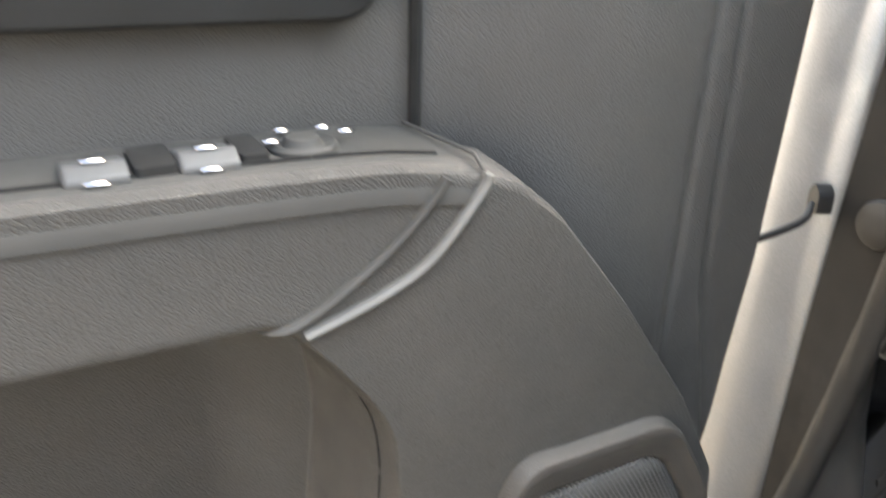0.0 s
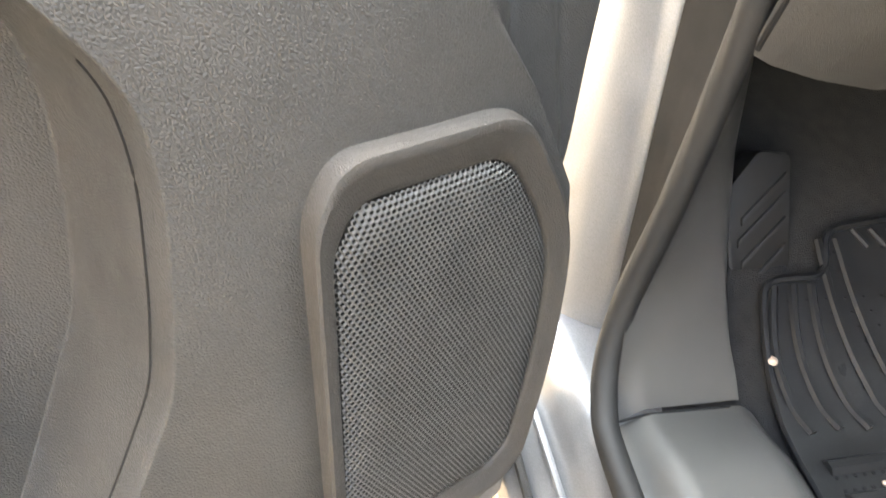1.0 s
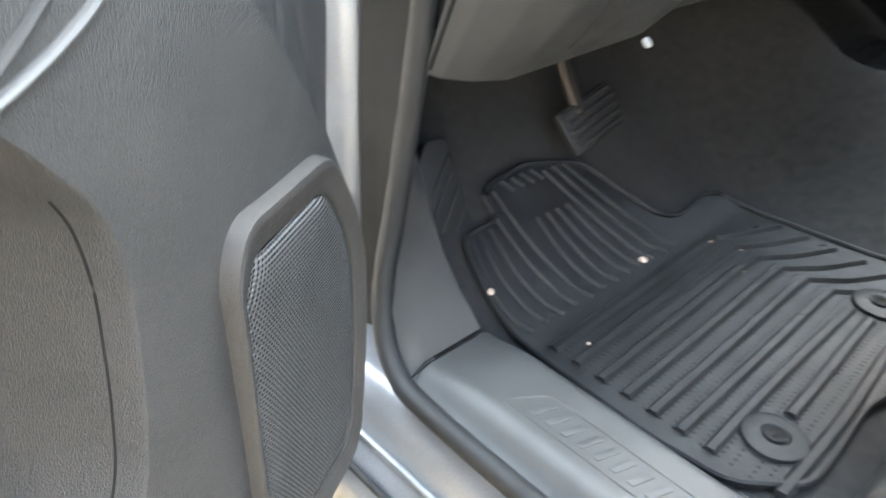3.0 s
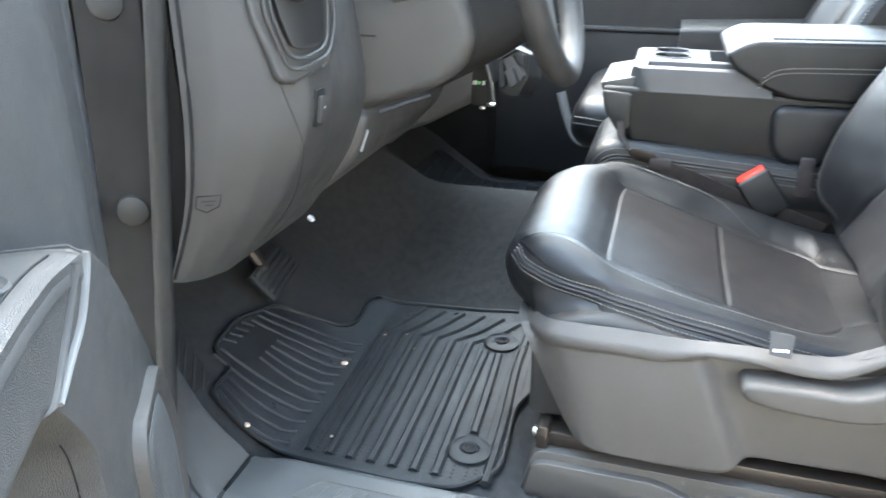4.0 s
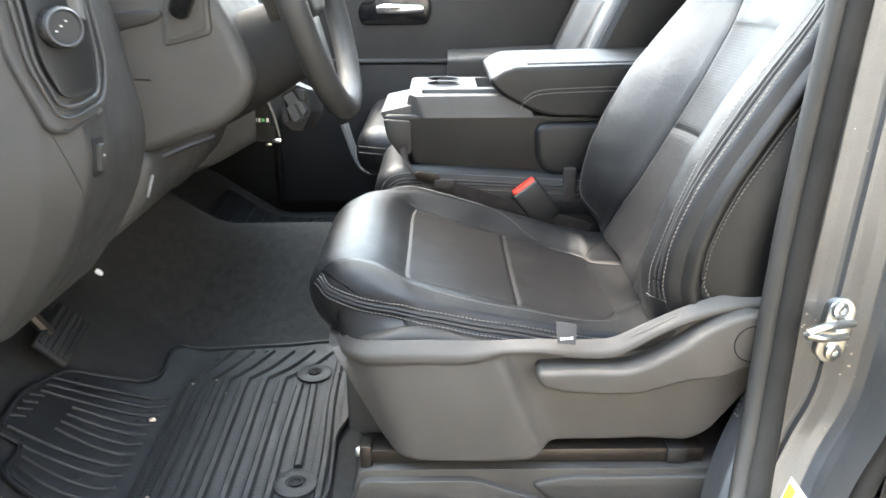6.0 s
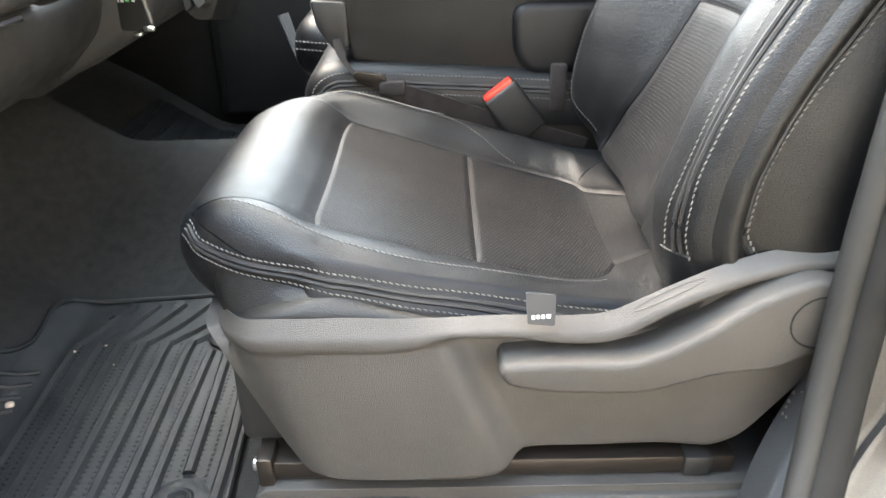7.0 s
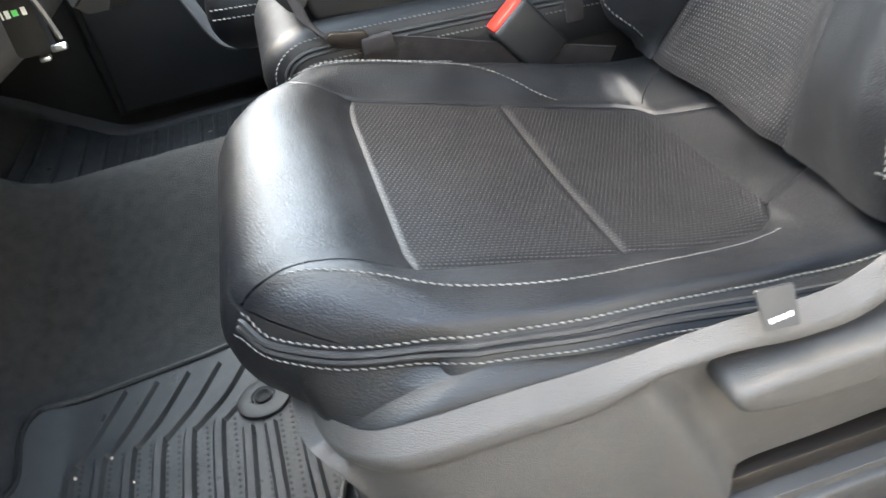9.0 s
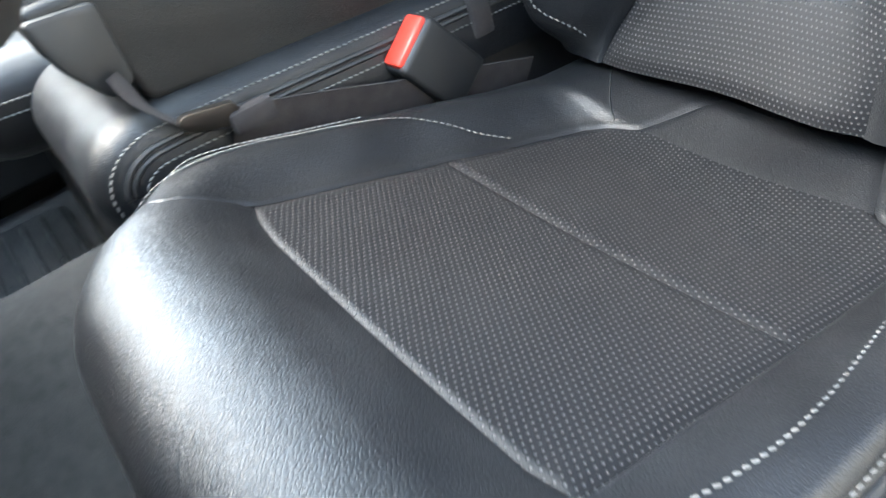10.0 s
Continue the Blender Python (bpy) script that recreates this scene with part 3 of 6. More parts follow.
def make_driver_door():
    d = thing("driver_door", dp(0.3, -0.08, -0.15), "open driver's door with charcoal panel, switches and speaker", "door")
    part("lower_panel", grid(lower_fn, 250, 200), M_DOOR, d, "grained soft charcoal lower door panel")

    line = [(pocket_edge(z) + 0.0030, z) for z in [0.06 + 0.345 * i / 60 for i in range(61)]]
    part("pocket_seam", tube([dp(u, door_w(u, z) + 0.0004, z) for u, z in line], 0.0009, 5), M_HOLE, d)

    def upper_fn(a, b):
        u = 0.17 * a / 0.55 if a < 0.55 else 0.17 + 0.83 * (a - 0.55) / 0.45
        low = max(0.215, lerp_list(ZTOP, u + 0.05) - 0.05) if u > 0.05 else 0.215
        z = low + (0.76 - low) * b
        edge = lerp_list([(0.22, 0.057), (0.33, 0.050), (0.42, 0.041), (0.76, 0.036)], z)
        u = edge + u * (1.05 - edge) / 1.0
        w = -0.036 - 0.008 * ease(0.155, 0.130, u) - 0.012 * ease(edge + 0.014, edge, u) - 0.044 * ease(0.18, 0.36, u)
        crease = lerp_list([(0.22, 0.066), (0.275, 0.072), (0.41, 0.104), (0.48, 0.110), (0.76, 0.118)], z)
        w -= 0.003 * math.exp(-((u - 0.137) / 0.004) ** 2) * ease(0.36, 0.43, z) + 0.004 * math.exp(-((u - crease) / 0.005) ** 2) - 0.003 * ease(crease - 0.006, crease + 0.004, u) * ease(0.140, 0.132, u)
        return dp(u, w, z)

    part("upper_panel", grid(upper_fn, 190, 60), M_DOORUP, d, "dark grained upper door panel")
    part("panel_seam", tube([dp(0.322, -0.0735, z) for z in (0.530, 0.60, 0.68, 0.76)], 0.0035, 6), M_HOLE, d)
    # metal shell behind the panels
    sh = round_poly([(0.02, -0.13), (0.28, -0.17), (1.08, -0.17), (1.08, -0.145), (0.32, -0.145), (0.20, -0.065), (0.075, -0.05), (0.045, -0.085)], 0.012)
    part("outer_shell", prism(sh, lambda a, b, q: dp(a, b, q), -0.12, 0.77, 0.01), M_PAINT, d, "grey metallic painted door shell")
    part("window_ledge", prism(round_poly([(0.07, -0.13), (1.06, -0.13), (1.06, -0.03), (0.09, -0.03)], 0.01), lambda a, b, q: dp(a, b, q), 0.75, 0.79, 0.01), M_DOORUP, d)

    # dark bevelled block above the armrest
    rec = round_poly([(0.346, 0.597), (1.04, 0.601), (1.04, 0.752), (0.332, 0.752)], [0.02, 0.004, 0.004, 0.02])
    part("dark_block", prism(rec, lambda a, b, q: dp(a, q, b), -0.106, -0.066, 0.014, 4), M_DARK, d, "dark bevelled block above the armrest")

    # switch deck on the armrest
    def deck_fn(a, b):
        u = 0.318 + 0.70 * a
        face = door_w(u, 0.505) + 0.0015
        z = lerp_list(ZTOP, u) - 0.001
        if b < 0.6:
            return dp(u, -0.088 + (face - 0.016 + 0.088) * b / 0.6, z + 0.0015 * math.sin(math.pi * b / 0.6))
        q = (b - 0.6) / 0.4 * math.pi / 2
        return dp(u, face - 0.016 + 0.016 * math.sin(q), z - 0.020 * (1 - math.cos(q)))

    deck = part("switch_deck", grid(deck_fn, 60, 24), M_DECK, d, "smooth grey armrest top with window switches")
    for u0, wide in ((0.4606, 0.018), (0.4188, 0.013)):
        part("switch_well", prism(round_poly([(u0 - wide / 2, -0.068), (u0 + wide / 2, -0.068), (u0 + wide / 2, -0.036), (u0 - wide / 2, -0.036)], 0.003), lambda a, b, q: dp(a, b, q), 0.536, 0.5475, 0.001), M_HOLE, deck)
    for u0, wide in ((0.4843, 0.025), (0.439, 0.025)):
        sw = round_poly([(-0.030, 0.0), (0.001, 0.0), (0.003, 0.007), (-0.006, 0.013), (-0.018, 0.009), (-0.030, 0.007)], 0.003)
        key = part("window_switch", prism(sw, lambda a, b, q: dp(q, a - 0.036, 0.538 + b), u0 - wide / 2, u0 + wide / 2, 0.003, 3), M_SILVER, deck, "satin grey window switch")
        # small chrome bars stand in for reflections on the switch
        for w0, z0 in ((-0.042, 0.5512), (-0.0338, 0.544)):
            part("switch_glint", turned(box(-0.005, 0.005, -0.0022, 0.0022, -0.001, 0.001, 0.0008, 1), Matrix.Translation(dp(u0, w0, z0)) @ pose(0, 0, 0, 0, 0, -60)), M_CHROME, key)
    part("mirror_pad", lathe([(0.017, 0), (0.017, 0.004), (0.015, 0.006), (0.012, 0.004), (0.010, 0.004), (0.008, 0.008), (0.003, 0.0085)], dp(0.393, -0.050, 0.541), (0, 0, 1), 28), M_DECK, deck, "round mirror control")
    # chrome bars again imitate glints, here round the mirror control
    for du, dw in ((0.020, 0.006), (0.010, -0.010), (-0.010, -0.008), (-0.018, 0.002)):
        part("switch_glint", turned(box(-0.004, 0.004, -0.0018, 0.0018, -0.001, 0.001, 0.0008, 1), Matrix.Translation(dp(0.389 + du, -0.052 + dw, 0.5490)) @ pose(0, 0, 0, 0, 0, -60)), M_CHROME, deck)
    part("deck_joint", tube([dp(0.318, -0.006, 0.534), dp(0.320, -0.014, 0.5415), dp(0.324, -0.030, 0.5425), dp(0.330, -0.070, 0.5435)], 0.0011, 6), M_DECK, deck)
    part("deck_line", tube([dp(0.335 + 0.66 * i / 30, door_w(0.335 + 0.66 * i / 30, 0.505) - 0.016, lerp_list(ZTOP, 0.335 + 0.66 * i / 30) - 0.0002) for i in range(31)], 0.0010, 5), M_HOLE, deck)
    # accent strips that close the armrest's front end
    one = [(0.3172, 0.534), (0.3195, 0.527), (0.334, 0.5055), (0.348, 0.489), (0.366, 0.477), (0.385, 0.4685), (0.407, 0.461)]
    two = [(0.3385, 0.534), (0.342, 0.527), (0.355, 0.5095), (0.371, 0.4935), (0.389, 0.480), (0.408, 0.4685), (0.428, 0.4615)]
    for line, r, mat, lab in ((one, 0.0042, M_STRIP, "pale satin accent strip"), (two, 0.0036, M_DECK, "grey accent strip")):
        path = [dp(q.x, door_w(q.x, q.z) + 0.0010, q.z) for q in smooth_path([(u, 0, z) for u, z in line], 5)]
        part("accent_strip", tube(path, r, 8, False, 0.6), mat, d, lab)

    # speaker: raised frame, perforated dome
    G = [(0.274, 0.325), (0.176, 0.322), (0.129, 0.245), (0.128, 0.150), (0.142, 0.062), (0.160, 0.046), (0.287, 0.050), (0.289, 0.300)]
    GR = [0.03, 0.02, 0.05, 0.05, 0.03, 0.02, 0.014, 0.03]
    inner = round_poly(G, GR, 6)
    cu, cz = 0.208, 0.185

    def scaled(k, du, dz=None):
        return [(cu + (u - cu) * (1 + du * (0.72 if u > cu else 1.0) / 0.08), cz + (z - cz) * (1 + (dz or du) / 0.14)) for u, z in k]

    rings = [(inner, -0.012), (inner, 0.003), (scaled(inner, 0.001), 0.0055), (scaled(inner, 0.0030, 0.004), 0.0072), (scaled(inner, 0.0085, 0.012), 0.0080), (scaled(inner, 0.0120, 0.0180), 0.0100), (scaled(inner, 0.0150, 0.0225), 0.0112), (scaled(inner, 0.0172, 0.0262), 0.0100), (scaled(inner, 0.0184, 0.0282), 0.0060), (scaled(inner, 0.0188, 0.029), -0.006)]
    bm = bmesh.new()
    rows = [[bm.verts.new(dp(u, w + door_w(u, z) * 0.3, z)) for u, z in k] for k, w in rings]
    for a, b in zip(rows, rows[1:]):
        for j in range(len(a)):
            bm.faces.new((a[j], a[(j + 1) % len(a)], b[(j + 1) % len(a)], b[j]))
    frame_ring = part("speaker_frame", bm, M_SHIELD, d, "smooth raised speaker surround")
    part("speaker_backing", prism(inner, lambda a, b, q: dp(a, q, b), -0.004, 0.003, 0), M_HOLE, frame_ring)

    def inside(u, z):
        c = False
        k = len(inner)
        for i in range(k):
            (a, b), (p, q) = inner[i], inner[i - 1]
            if (b > z) != (q > z) and u < (p - a) * (z - b) / (q - b) + a:
                c = not c
        return c

    def rim_gap(u, z):
        best = 1.0
        for i in range(0, len(inner)):
            (a, b), (p, q) = inner[i], inner[i - 1]
            dx, dz = p - a, q - b
            l2 = dx * dx + dz * dz
            t = 0 if l2 == 0 else max(0, min(1, ((u - a) * dx + (z - b) * dz) / l2))
            best = min(best, math.hypot(u - a - t * dx, z - b - t * dz))
        return best

    def dome(u, z):
        g = rim_gap(u, z) if inside(u, z) else 0.0
        return 0.0040 + 0.0068 * (1 - math.exp(-g / 0.010))

    pitch = 0.0036
    verts, faces = [], []
    nz = int(0.30 / (pitch * 0.866))
    for j in range(nz):
        z = 0.044 + j * pitch * 0.866
        for i in range(52):
            u = 0.120 + (i + 0.5 * (j % 2)) * pitch
            if not inside(u, z):
                continue
            base = len(verts)
            w = dome(u, z)
            for ring, dw in ((0.5774 * pitch, 0.0), (0.36 * pitch, -0.0003)):
                for k in range(6):
                    a = math.radians(30 + 60 * k)
                    verts.append(dp(u + ring * math.cos(a), (dome(u + ring * math.cos(a), z + ring * math.sin(a)) if dw == 0 else w) + dw, z + ring * math.sin(a)))
            for s in (0,):
                for k in range(6):
                    faces.append((base + s + k, base + s + (k + 1) % 6, base + s + 6 + (k + 1) % 6, base + s + 6 + k))
    me = bpy.data.meshes.new("speaker_grille")
    me.from_pydata(verts, [], faces)
    finish("speaker_grille", me, M_GRILLE, d, "perforated charcoal speaker grille", False)

    return hang(d)


make_driver_door()

# check strap between door and body
strap = thing("check_strap", (-0.56, -0.09, 0.43), "black door check strap with a bent link", "strap")
part("link", tube(smooth_path([dp(0.06, -0.055, 0.425), (-0.515, -0.10, 0.427), (-0.548, -0.078, 0.430)], 6), 0.0032, 8), M_DARK, strap)
part("bracket", prism(round_poly([(-0.009, -0.014), (0.010, -0.010), (0.008, 0.008), (-0.003, 0.014), (-0.010, 0.006)], 0.004), lambda a, b, q: (-0.555 + a, -0.066 + q, 0.432 + b), -0.008, 0.006, 0.002), M_DARK, strap)
hang(strap)


def make_plug(at, ax):
    p = tagged(part("pillar_plug", lathe([(0.021, -0.004), (0.021, 0.002), (0.019, 0.006), (0.012, 0.0085), (0.004, 0.009)], at, ax, 24), M_RUBBER), "round black rubber plug in the hinge pillar", "plug", "pillar plugs")
    return p


make_plug((-0.514, -0.036, 0.427), (0.45, -1, 0))
make_plug((-0.505, -0.036, 0.677), (0.45, -1, 0))


# ---- front seats ----
SEAT_LINE = [(-0.055, 0.238), (-0.080, 0.262), (-0.091, 0.292), (-0.086, 0.322), (-0.065, 0.347), (-0.031, 0.358), (0.010, 0.352), (0.056, 0.328), (0.14, 0.302),
             (0.228, 0.275), (0.31, 0.252), (0.38, 0.242), (0.455, 0.250)]
_sl = smooth_path([(x, 0, z) for x, z in SEAT_LINE], 10)


def along(a):
    i = a * (len(_sl) - 1)
    k = min(len(_sl) - 2, int(i))
    t = i - k
    q = _sl[k] * (1 - t) + _sl[k + 1] * t
    return q.x, q.z


def a_of(x):
    """Parameter of the top of the cushion at x."""
    lo, hi = 0.30, 1.0
    for _ in range(40):
        m = (lo + hi) / 2
        lo, hi = (m, hi) if along(m)[0] < x else (lo, m)
    return lo


A_TOP = a_of(-0.03)
A_FRONT = a_of(-0.083)
A_CORNER = a_of(0.03)
A_NOSE = 2.0 / (len(SEAT_LINE) - 1)
Y0, Y1 = 0.148, 0.630


def yo(x, a=1.0):
    if a < A_FRONT:
        return Y0
    return lerp_list([(-0.085, 0.212), (-0.03, 0.215), (0.0, 0.213), (0.06, 0.207), (0.227, 0.219), (0.33, 0.226), (0.36, 0.234), (0.378, 0.248), (0.388, 0.268), (0.46, 0.30)], x)


def yi(x, a=1.0):
    if a < A_INNER:
        return Y1
    return lerp_list([(-0.045, 0.606), (-0.035, 0.578), (-0.01, 0.562), (0.06, 0.547), (0.235, 0.546), (0.32, 0.535), (0.36, 0.522), (0.378, 0.506), (0.388, 0.480), (0.46, 0.44)], x)


A_INNER = a_of(-0.045)
# plan outline of the rounded front corners, and heights of the sewn edges
OUTER_X = [(0.148, 0.06), (0.151, 0.035), (0.158, 0.0), (0.168, -0.026), (0.188, -0.060), (0.212, -0.083), (0.235, -0.091)]
INNER_X = [(0.500, -0.091), (0.530, -0.085), (0.565, -0.062), (0.595, -0.030), (0.615, 0.010), (0.625, 0.04), (0.630, 0.07)]
OUTER_Z = [(-0.07, 0.342), (-0.03, 0.328), (0.015, 0.320), (0.06, 0.315), (0.11, 0.307), (0.163, 0.294), (0.208, 0.286), (0.27, 0.270), (0.314, 0.259), (0.40, 0.247), (0.46, 0.252)]
INNER_Z = [(-0.05, 0.325), (-0.03, 0.338), (0.005, 0.352), (0.05, 0.355), (0.10, 0.343), (0.137, 0.331), (0.215, 0.309), (0.272, 0.293), (0.34, 0.273), (0.40, 0.262), (0.46, 0.258)]
X_FREE = 0.20


def cushion_point(a, y):
    x, zc = along(a)
    xe = soft_list(OUTER_X, y, 0.004) if y < 0.37 else soft_list(INNER_X, y, 0.008)
    xe = max(-0.091, xe)
    if x < X_FREE:
        x = xe + (x + 0.091) * (X_FREE - xe) / (X_FREE + 0.091)
    bo, bi = yo(max(x, 0.0)), yi(max(x, 0.02))
    low = 0.238
    h = min(1.0, max(0.0, (zc - low) / 0.120)) if a < A_TOP else 1.0
    if y < bo:
        t = min(1.0, (bo - y) / (bo - Y0))
        ze = low + h * (soft_list(OUTER_Z, x, 0.02) - low)
        k = t * t * (3 - 2 * t) * 0.6 + 0.4 * t
        z = zc * (1 - k) + ze * k + 0.006 * h * math.sin(math.pi * t)
        y += 0.018 * t * ease(0.12, 0.36, x)
        z -= 0.007 * h * (1 - min(1.0, (1 - t) / 0.10) ** 0.5)
    elif y > bi:
        t = min(1.0, (y - bi) / (Y1 - bi))
        ze = low + h * (soft_list(INNER_Z, x, 0.02) - low)
        k = ease(0.0, 0.62, t)
        z = zc * (1 - k) + ze * k
        z -= 0.022 * h * (1 - math.sqrt(max(0.0, 1 - max(0.0, (t - 0.55) / 0.45) ** 2)))
    else:
        m = (y - bo) / max(1e-4, bi - bo)
        z = zc - 0.006 * ease(A_FRONT * 0.5, A_CORNER, a) * math.sin(math.pi * m)
    return Vector((x, y, z))


def cushion_wall(a, y, t):
    """Side wall below the edge at y: t runs 0 to 1 downwards."""
    q = cushion_point(a, y)
    out = -1 if y < 0.4 else 1
    z = q.z * (1 - t) + 0.225 * t
    if out < 0:
        return Vector((q.x, q.y - (0.022 * t + 0.012 * math.sin(math.pi * min(1.0, t * 0.8))) * (0.75 + 0.25 * ease(0.0, 0.17, q.x)), z))
    return Vector((q.x, q.y + 0.008 * math.sin(math.pi * t), z))


ROW_X = [(0.148, 0.085), (0.151, 0.06), (0.158, 0.03), (0.168, 0.0), (0.188, -0.036), (0.205, -0.068)]


def edge_point(s, drop):
    """Along the sewn edge from the front tip (s below 0.2: the rounded corner) to the rear, so far below it."""
    if s < 0.2:
        y = 0.207 - 0.059 * s / 0.2
        lo, hi = 0.05, A_TOP
        for _ in range(30):
            m = (lo + hi) / 2
            lo, hi = (m, hi) if cushion_point(m, y).z < soft_list(OUTER_Z, lerp_list(ROW_X, y), 0.01) - 0.004 - drop else (lo, m)
        return cushion_point(lo, y)
    a = A_TOP + (0.985 - A_TOP) * (s - 0.2) / 0.8
    q = cushion_point(a, Y0)
    return cushion_wall(a, Y0, drop / max(0.02, q.z - 0.225))


def top_point(x, y):
    """Point of the cushion's upper skin above x and y."""
    lo, hi = A_FRONT * 0.6, 1.0
    for _ in range(30):
        m = (lo + hi) / 2
        lo, hi = (m, hi) if cushion_point(m, y).x < x else (lo, m)
    return cushion_point(lo, y)


def pillow(a, b, k=0.0035, e=0.05, sides="abcd"):
    m = min([1.0] + [q for s, q in zip("abcd", (a, 1 - a, b, 1 - b)) if s in sides])
    return -k * (1 - ease(0, e, m))


def panel(a0, a1, lo, hi, nu, nv, k=0.0055, sides="abcd"):
    def fn(u, v):
        a = a0 + (a1 - a0) * u
        x = along(a)[0]
        y0, y1 = lo(x, a), hi(x, a)
        q = cushion_point(a, y0 + (y1 - y0) * v)
        q.z += pillow(u, v, k, 0.038, sides)
        return q
    return grid(fn, nu, nv)


def back_line(z):
    return 0.523 + 0.47 * (z - 0.489)


BY0, BY1 = 0.128, 0.632
BACK_TOP = 0.93
# sewn edges of the narrow insert, and how far the bolsters stand out of it
BACK_YO = [(0.27, 0.300), (0.36, 0.296), (0.45, 0.302), (0.52, 0.294), (0.60, 0.272), (0.67, 0.262), (0.72, 0.236), (0.95, 0.215)]
BACK_YI = [(0.27, 0.556), (0.29, 0.552), (0.33, 0.522), (0.38, 0.494), (0.49, 0.478), (0.58, 0.470), (0.67, 0.474), (0.74, 0.505), (0.95, 0.535)]
FWD_EDGE = [(0.27, -0.030), (0.29, -0.008), (0.303, 0.006), (0.335, 0.033), (0.35, 0.041), (0.40, 0.060), (0.45, 0.068), (0.49, 0.070), (0.546, 0.065), (0.625, 0.056), (0.683, 0.046), (0.95, 0.03)]
FWD_ROW = [(0.27, -0.004), (0.29, 0.014), (0.312, 0.029), (0.33, 0.041), (0.363, 0.057), (0.404, 0.064), (0.45, 0.072), (0.515, 0.078), (0.59, 0.073), (0.646, 0.062), (0.70, 0.050), (0.95, 0.035)]
FWD_INNER = [(0.27, -0.01), (0.287, 0.010), (0.31, 0.045), (0.33, 0.062), (0.35, 0.075), (0.39, 0.090), (0.44, 0.102), (0.50, 0.106), (0.58, 0.101), (0.65, 0.080), (0.71, 0.060), (0.95, 0.045)]


def hermite(pts, x):
    """Smooth curve through (x, value) pairs."""
    if x <= pts[0][0]:
        return pts[0][1]
    if x >= pts[-1][0]:
        return pts[-1][1]
    k = 0
    while x > pts[k + 1][0]:
        k += 1

    def slope(i):
        j, m = max(0, i - 1), min(len(pts) - 1, i + 1)
        return (pts[m][1] - pts[j][1]) / (pts[m][0] - pts[j][0])

    (x0, v0), (x1, v1) = pts[k], pts[k + 1]
    h = x1 - x0
    t = (x - x0) / h
    return (2 * t ** 3 - 3 * t * t + 1) * v0 + (t ** 3 - 2 * t * t + t) * h * slope(k) + (3 * t * t - 2 * t ** 3) * v1 + (t ** 3 - t * t) * h * slope(k + 1)


def back_yo(z):
    return soft_list(BACK_YO, z, 0.02)


def back_yi(z):
    return soft_list(BACK_YI, z, 0.02)


def back_point(z, y):
    """Skin of the backrest: a trough between two swelling bolsters."""
    so, si = back_yo(z), back_yi(z)
    edge, row, inner = soft_list(FWD_EDGE, z, 0.012), soft_list(FWD_ROW, z, 0.012), soft_list(FWD_INNER, z, 0.012)
    low = ease(0.28, 0.36, z)
    knots = [(BY0, edge - 0.022), (0.134, edge - 0.006), (0.143, edge), (0.160, row), (0.195, row + 0.006), (0.245, row * 0.72), (so, row * 0.38),
             (so + 0.035, 0.004), ((so + si) / 2, -0.004), (si - 0.035, 0.002), (si, 0.014 * low), (si + (0.600 - si) * 0.5, inner * 0.62), (0.600, inner), (0.622, inner - 0.012), (BY1, inner - 0.032)]
    return Vector((back_line(z) - hermite(knots, y), y, z))


def back_panel(z0, z1, lo, hi, nu, nv, k=0.003, sides="abcd"):
    def fn(u, v):
        z = z0 + (z1 - z0) * u
        y0, y1 = lo(z), hi(z)
        q = back_point(z, y0 + (y1 - y0) * v)
        q.x -= pillow(u, v, k, 0.05, sides)
        return q
    return grid(fn, nu, nv)


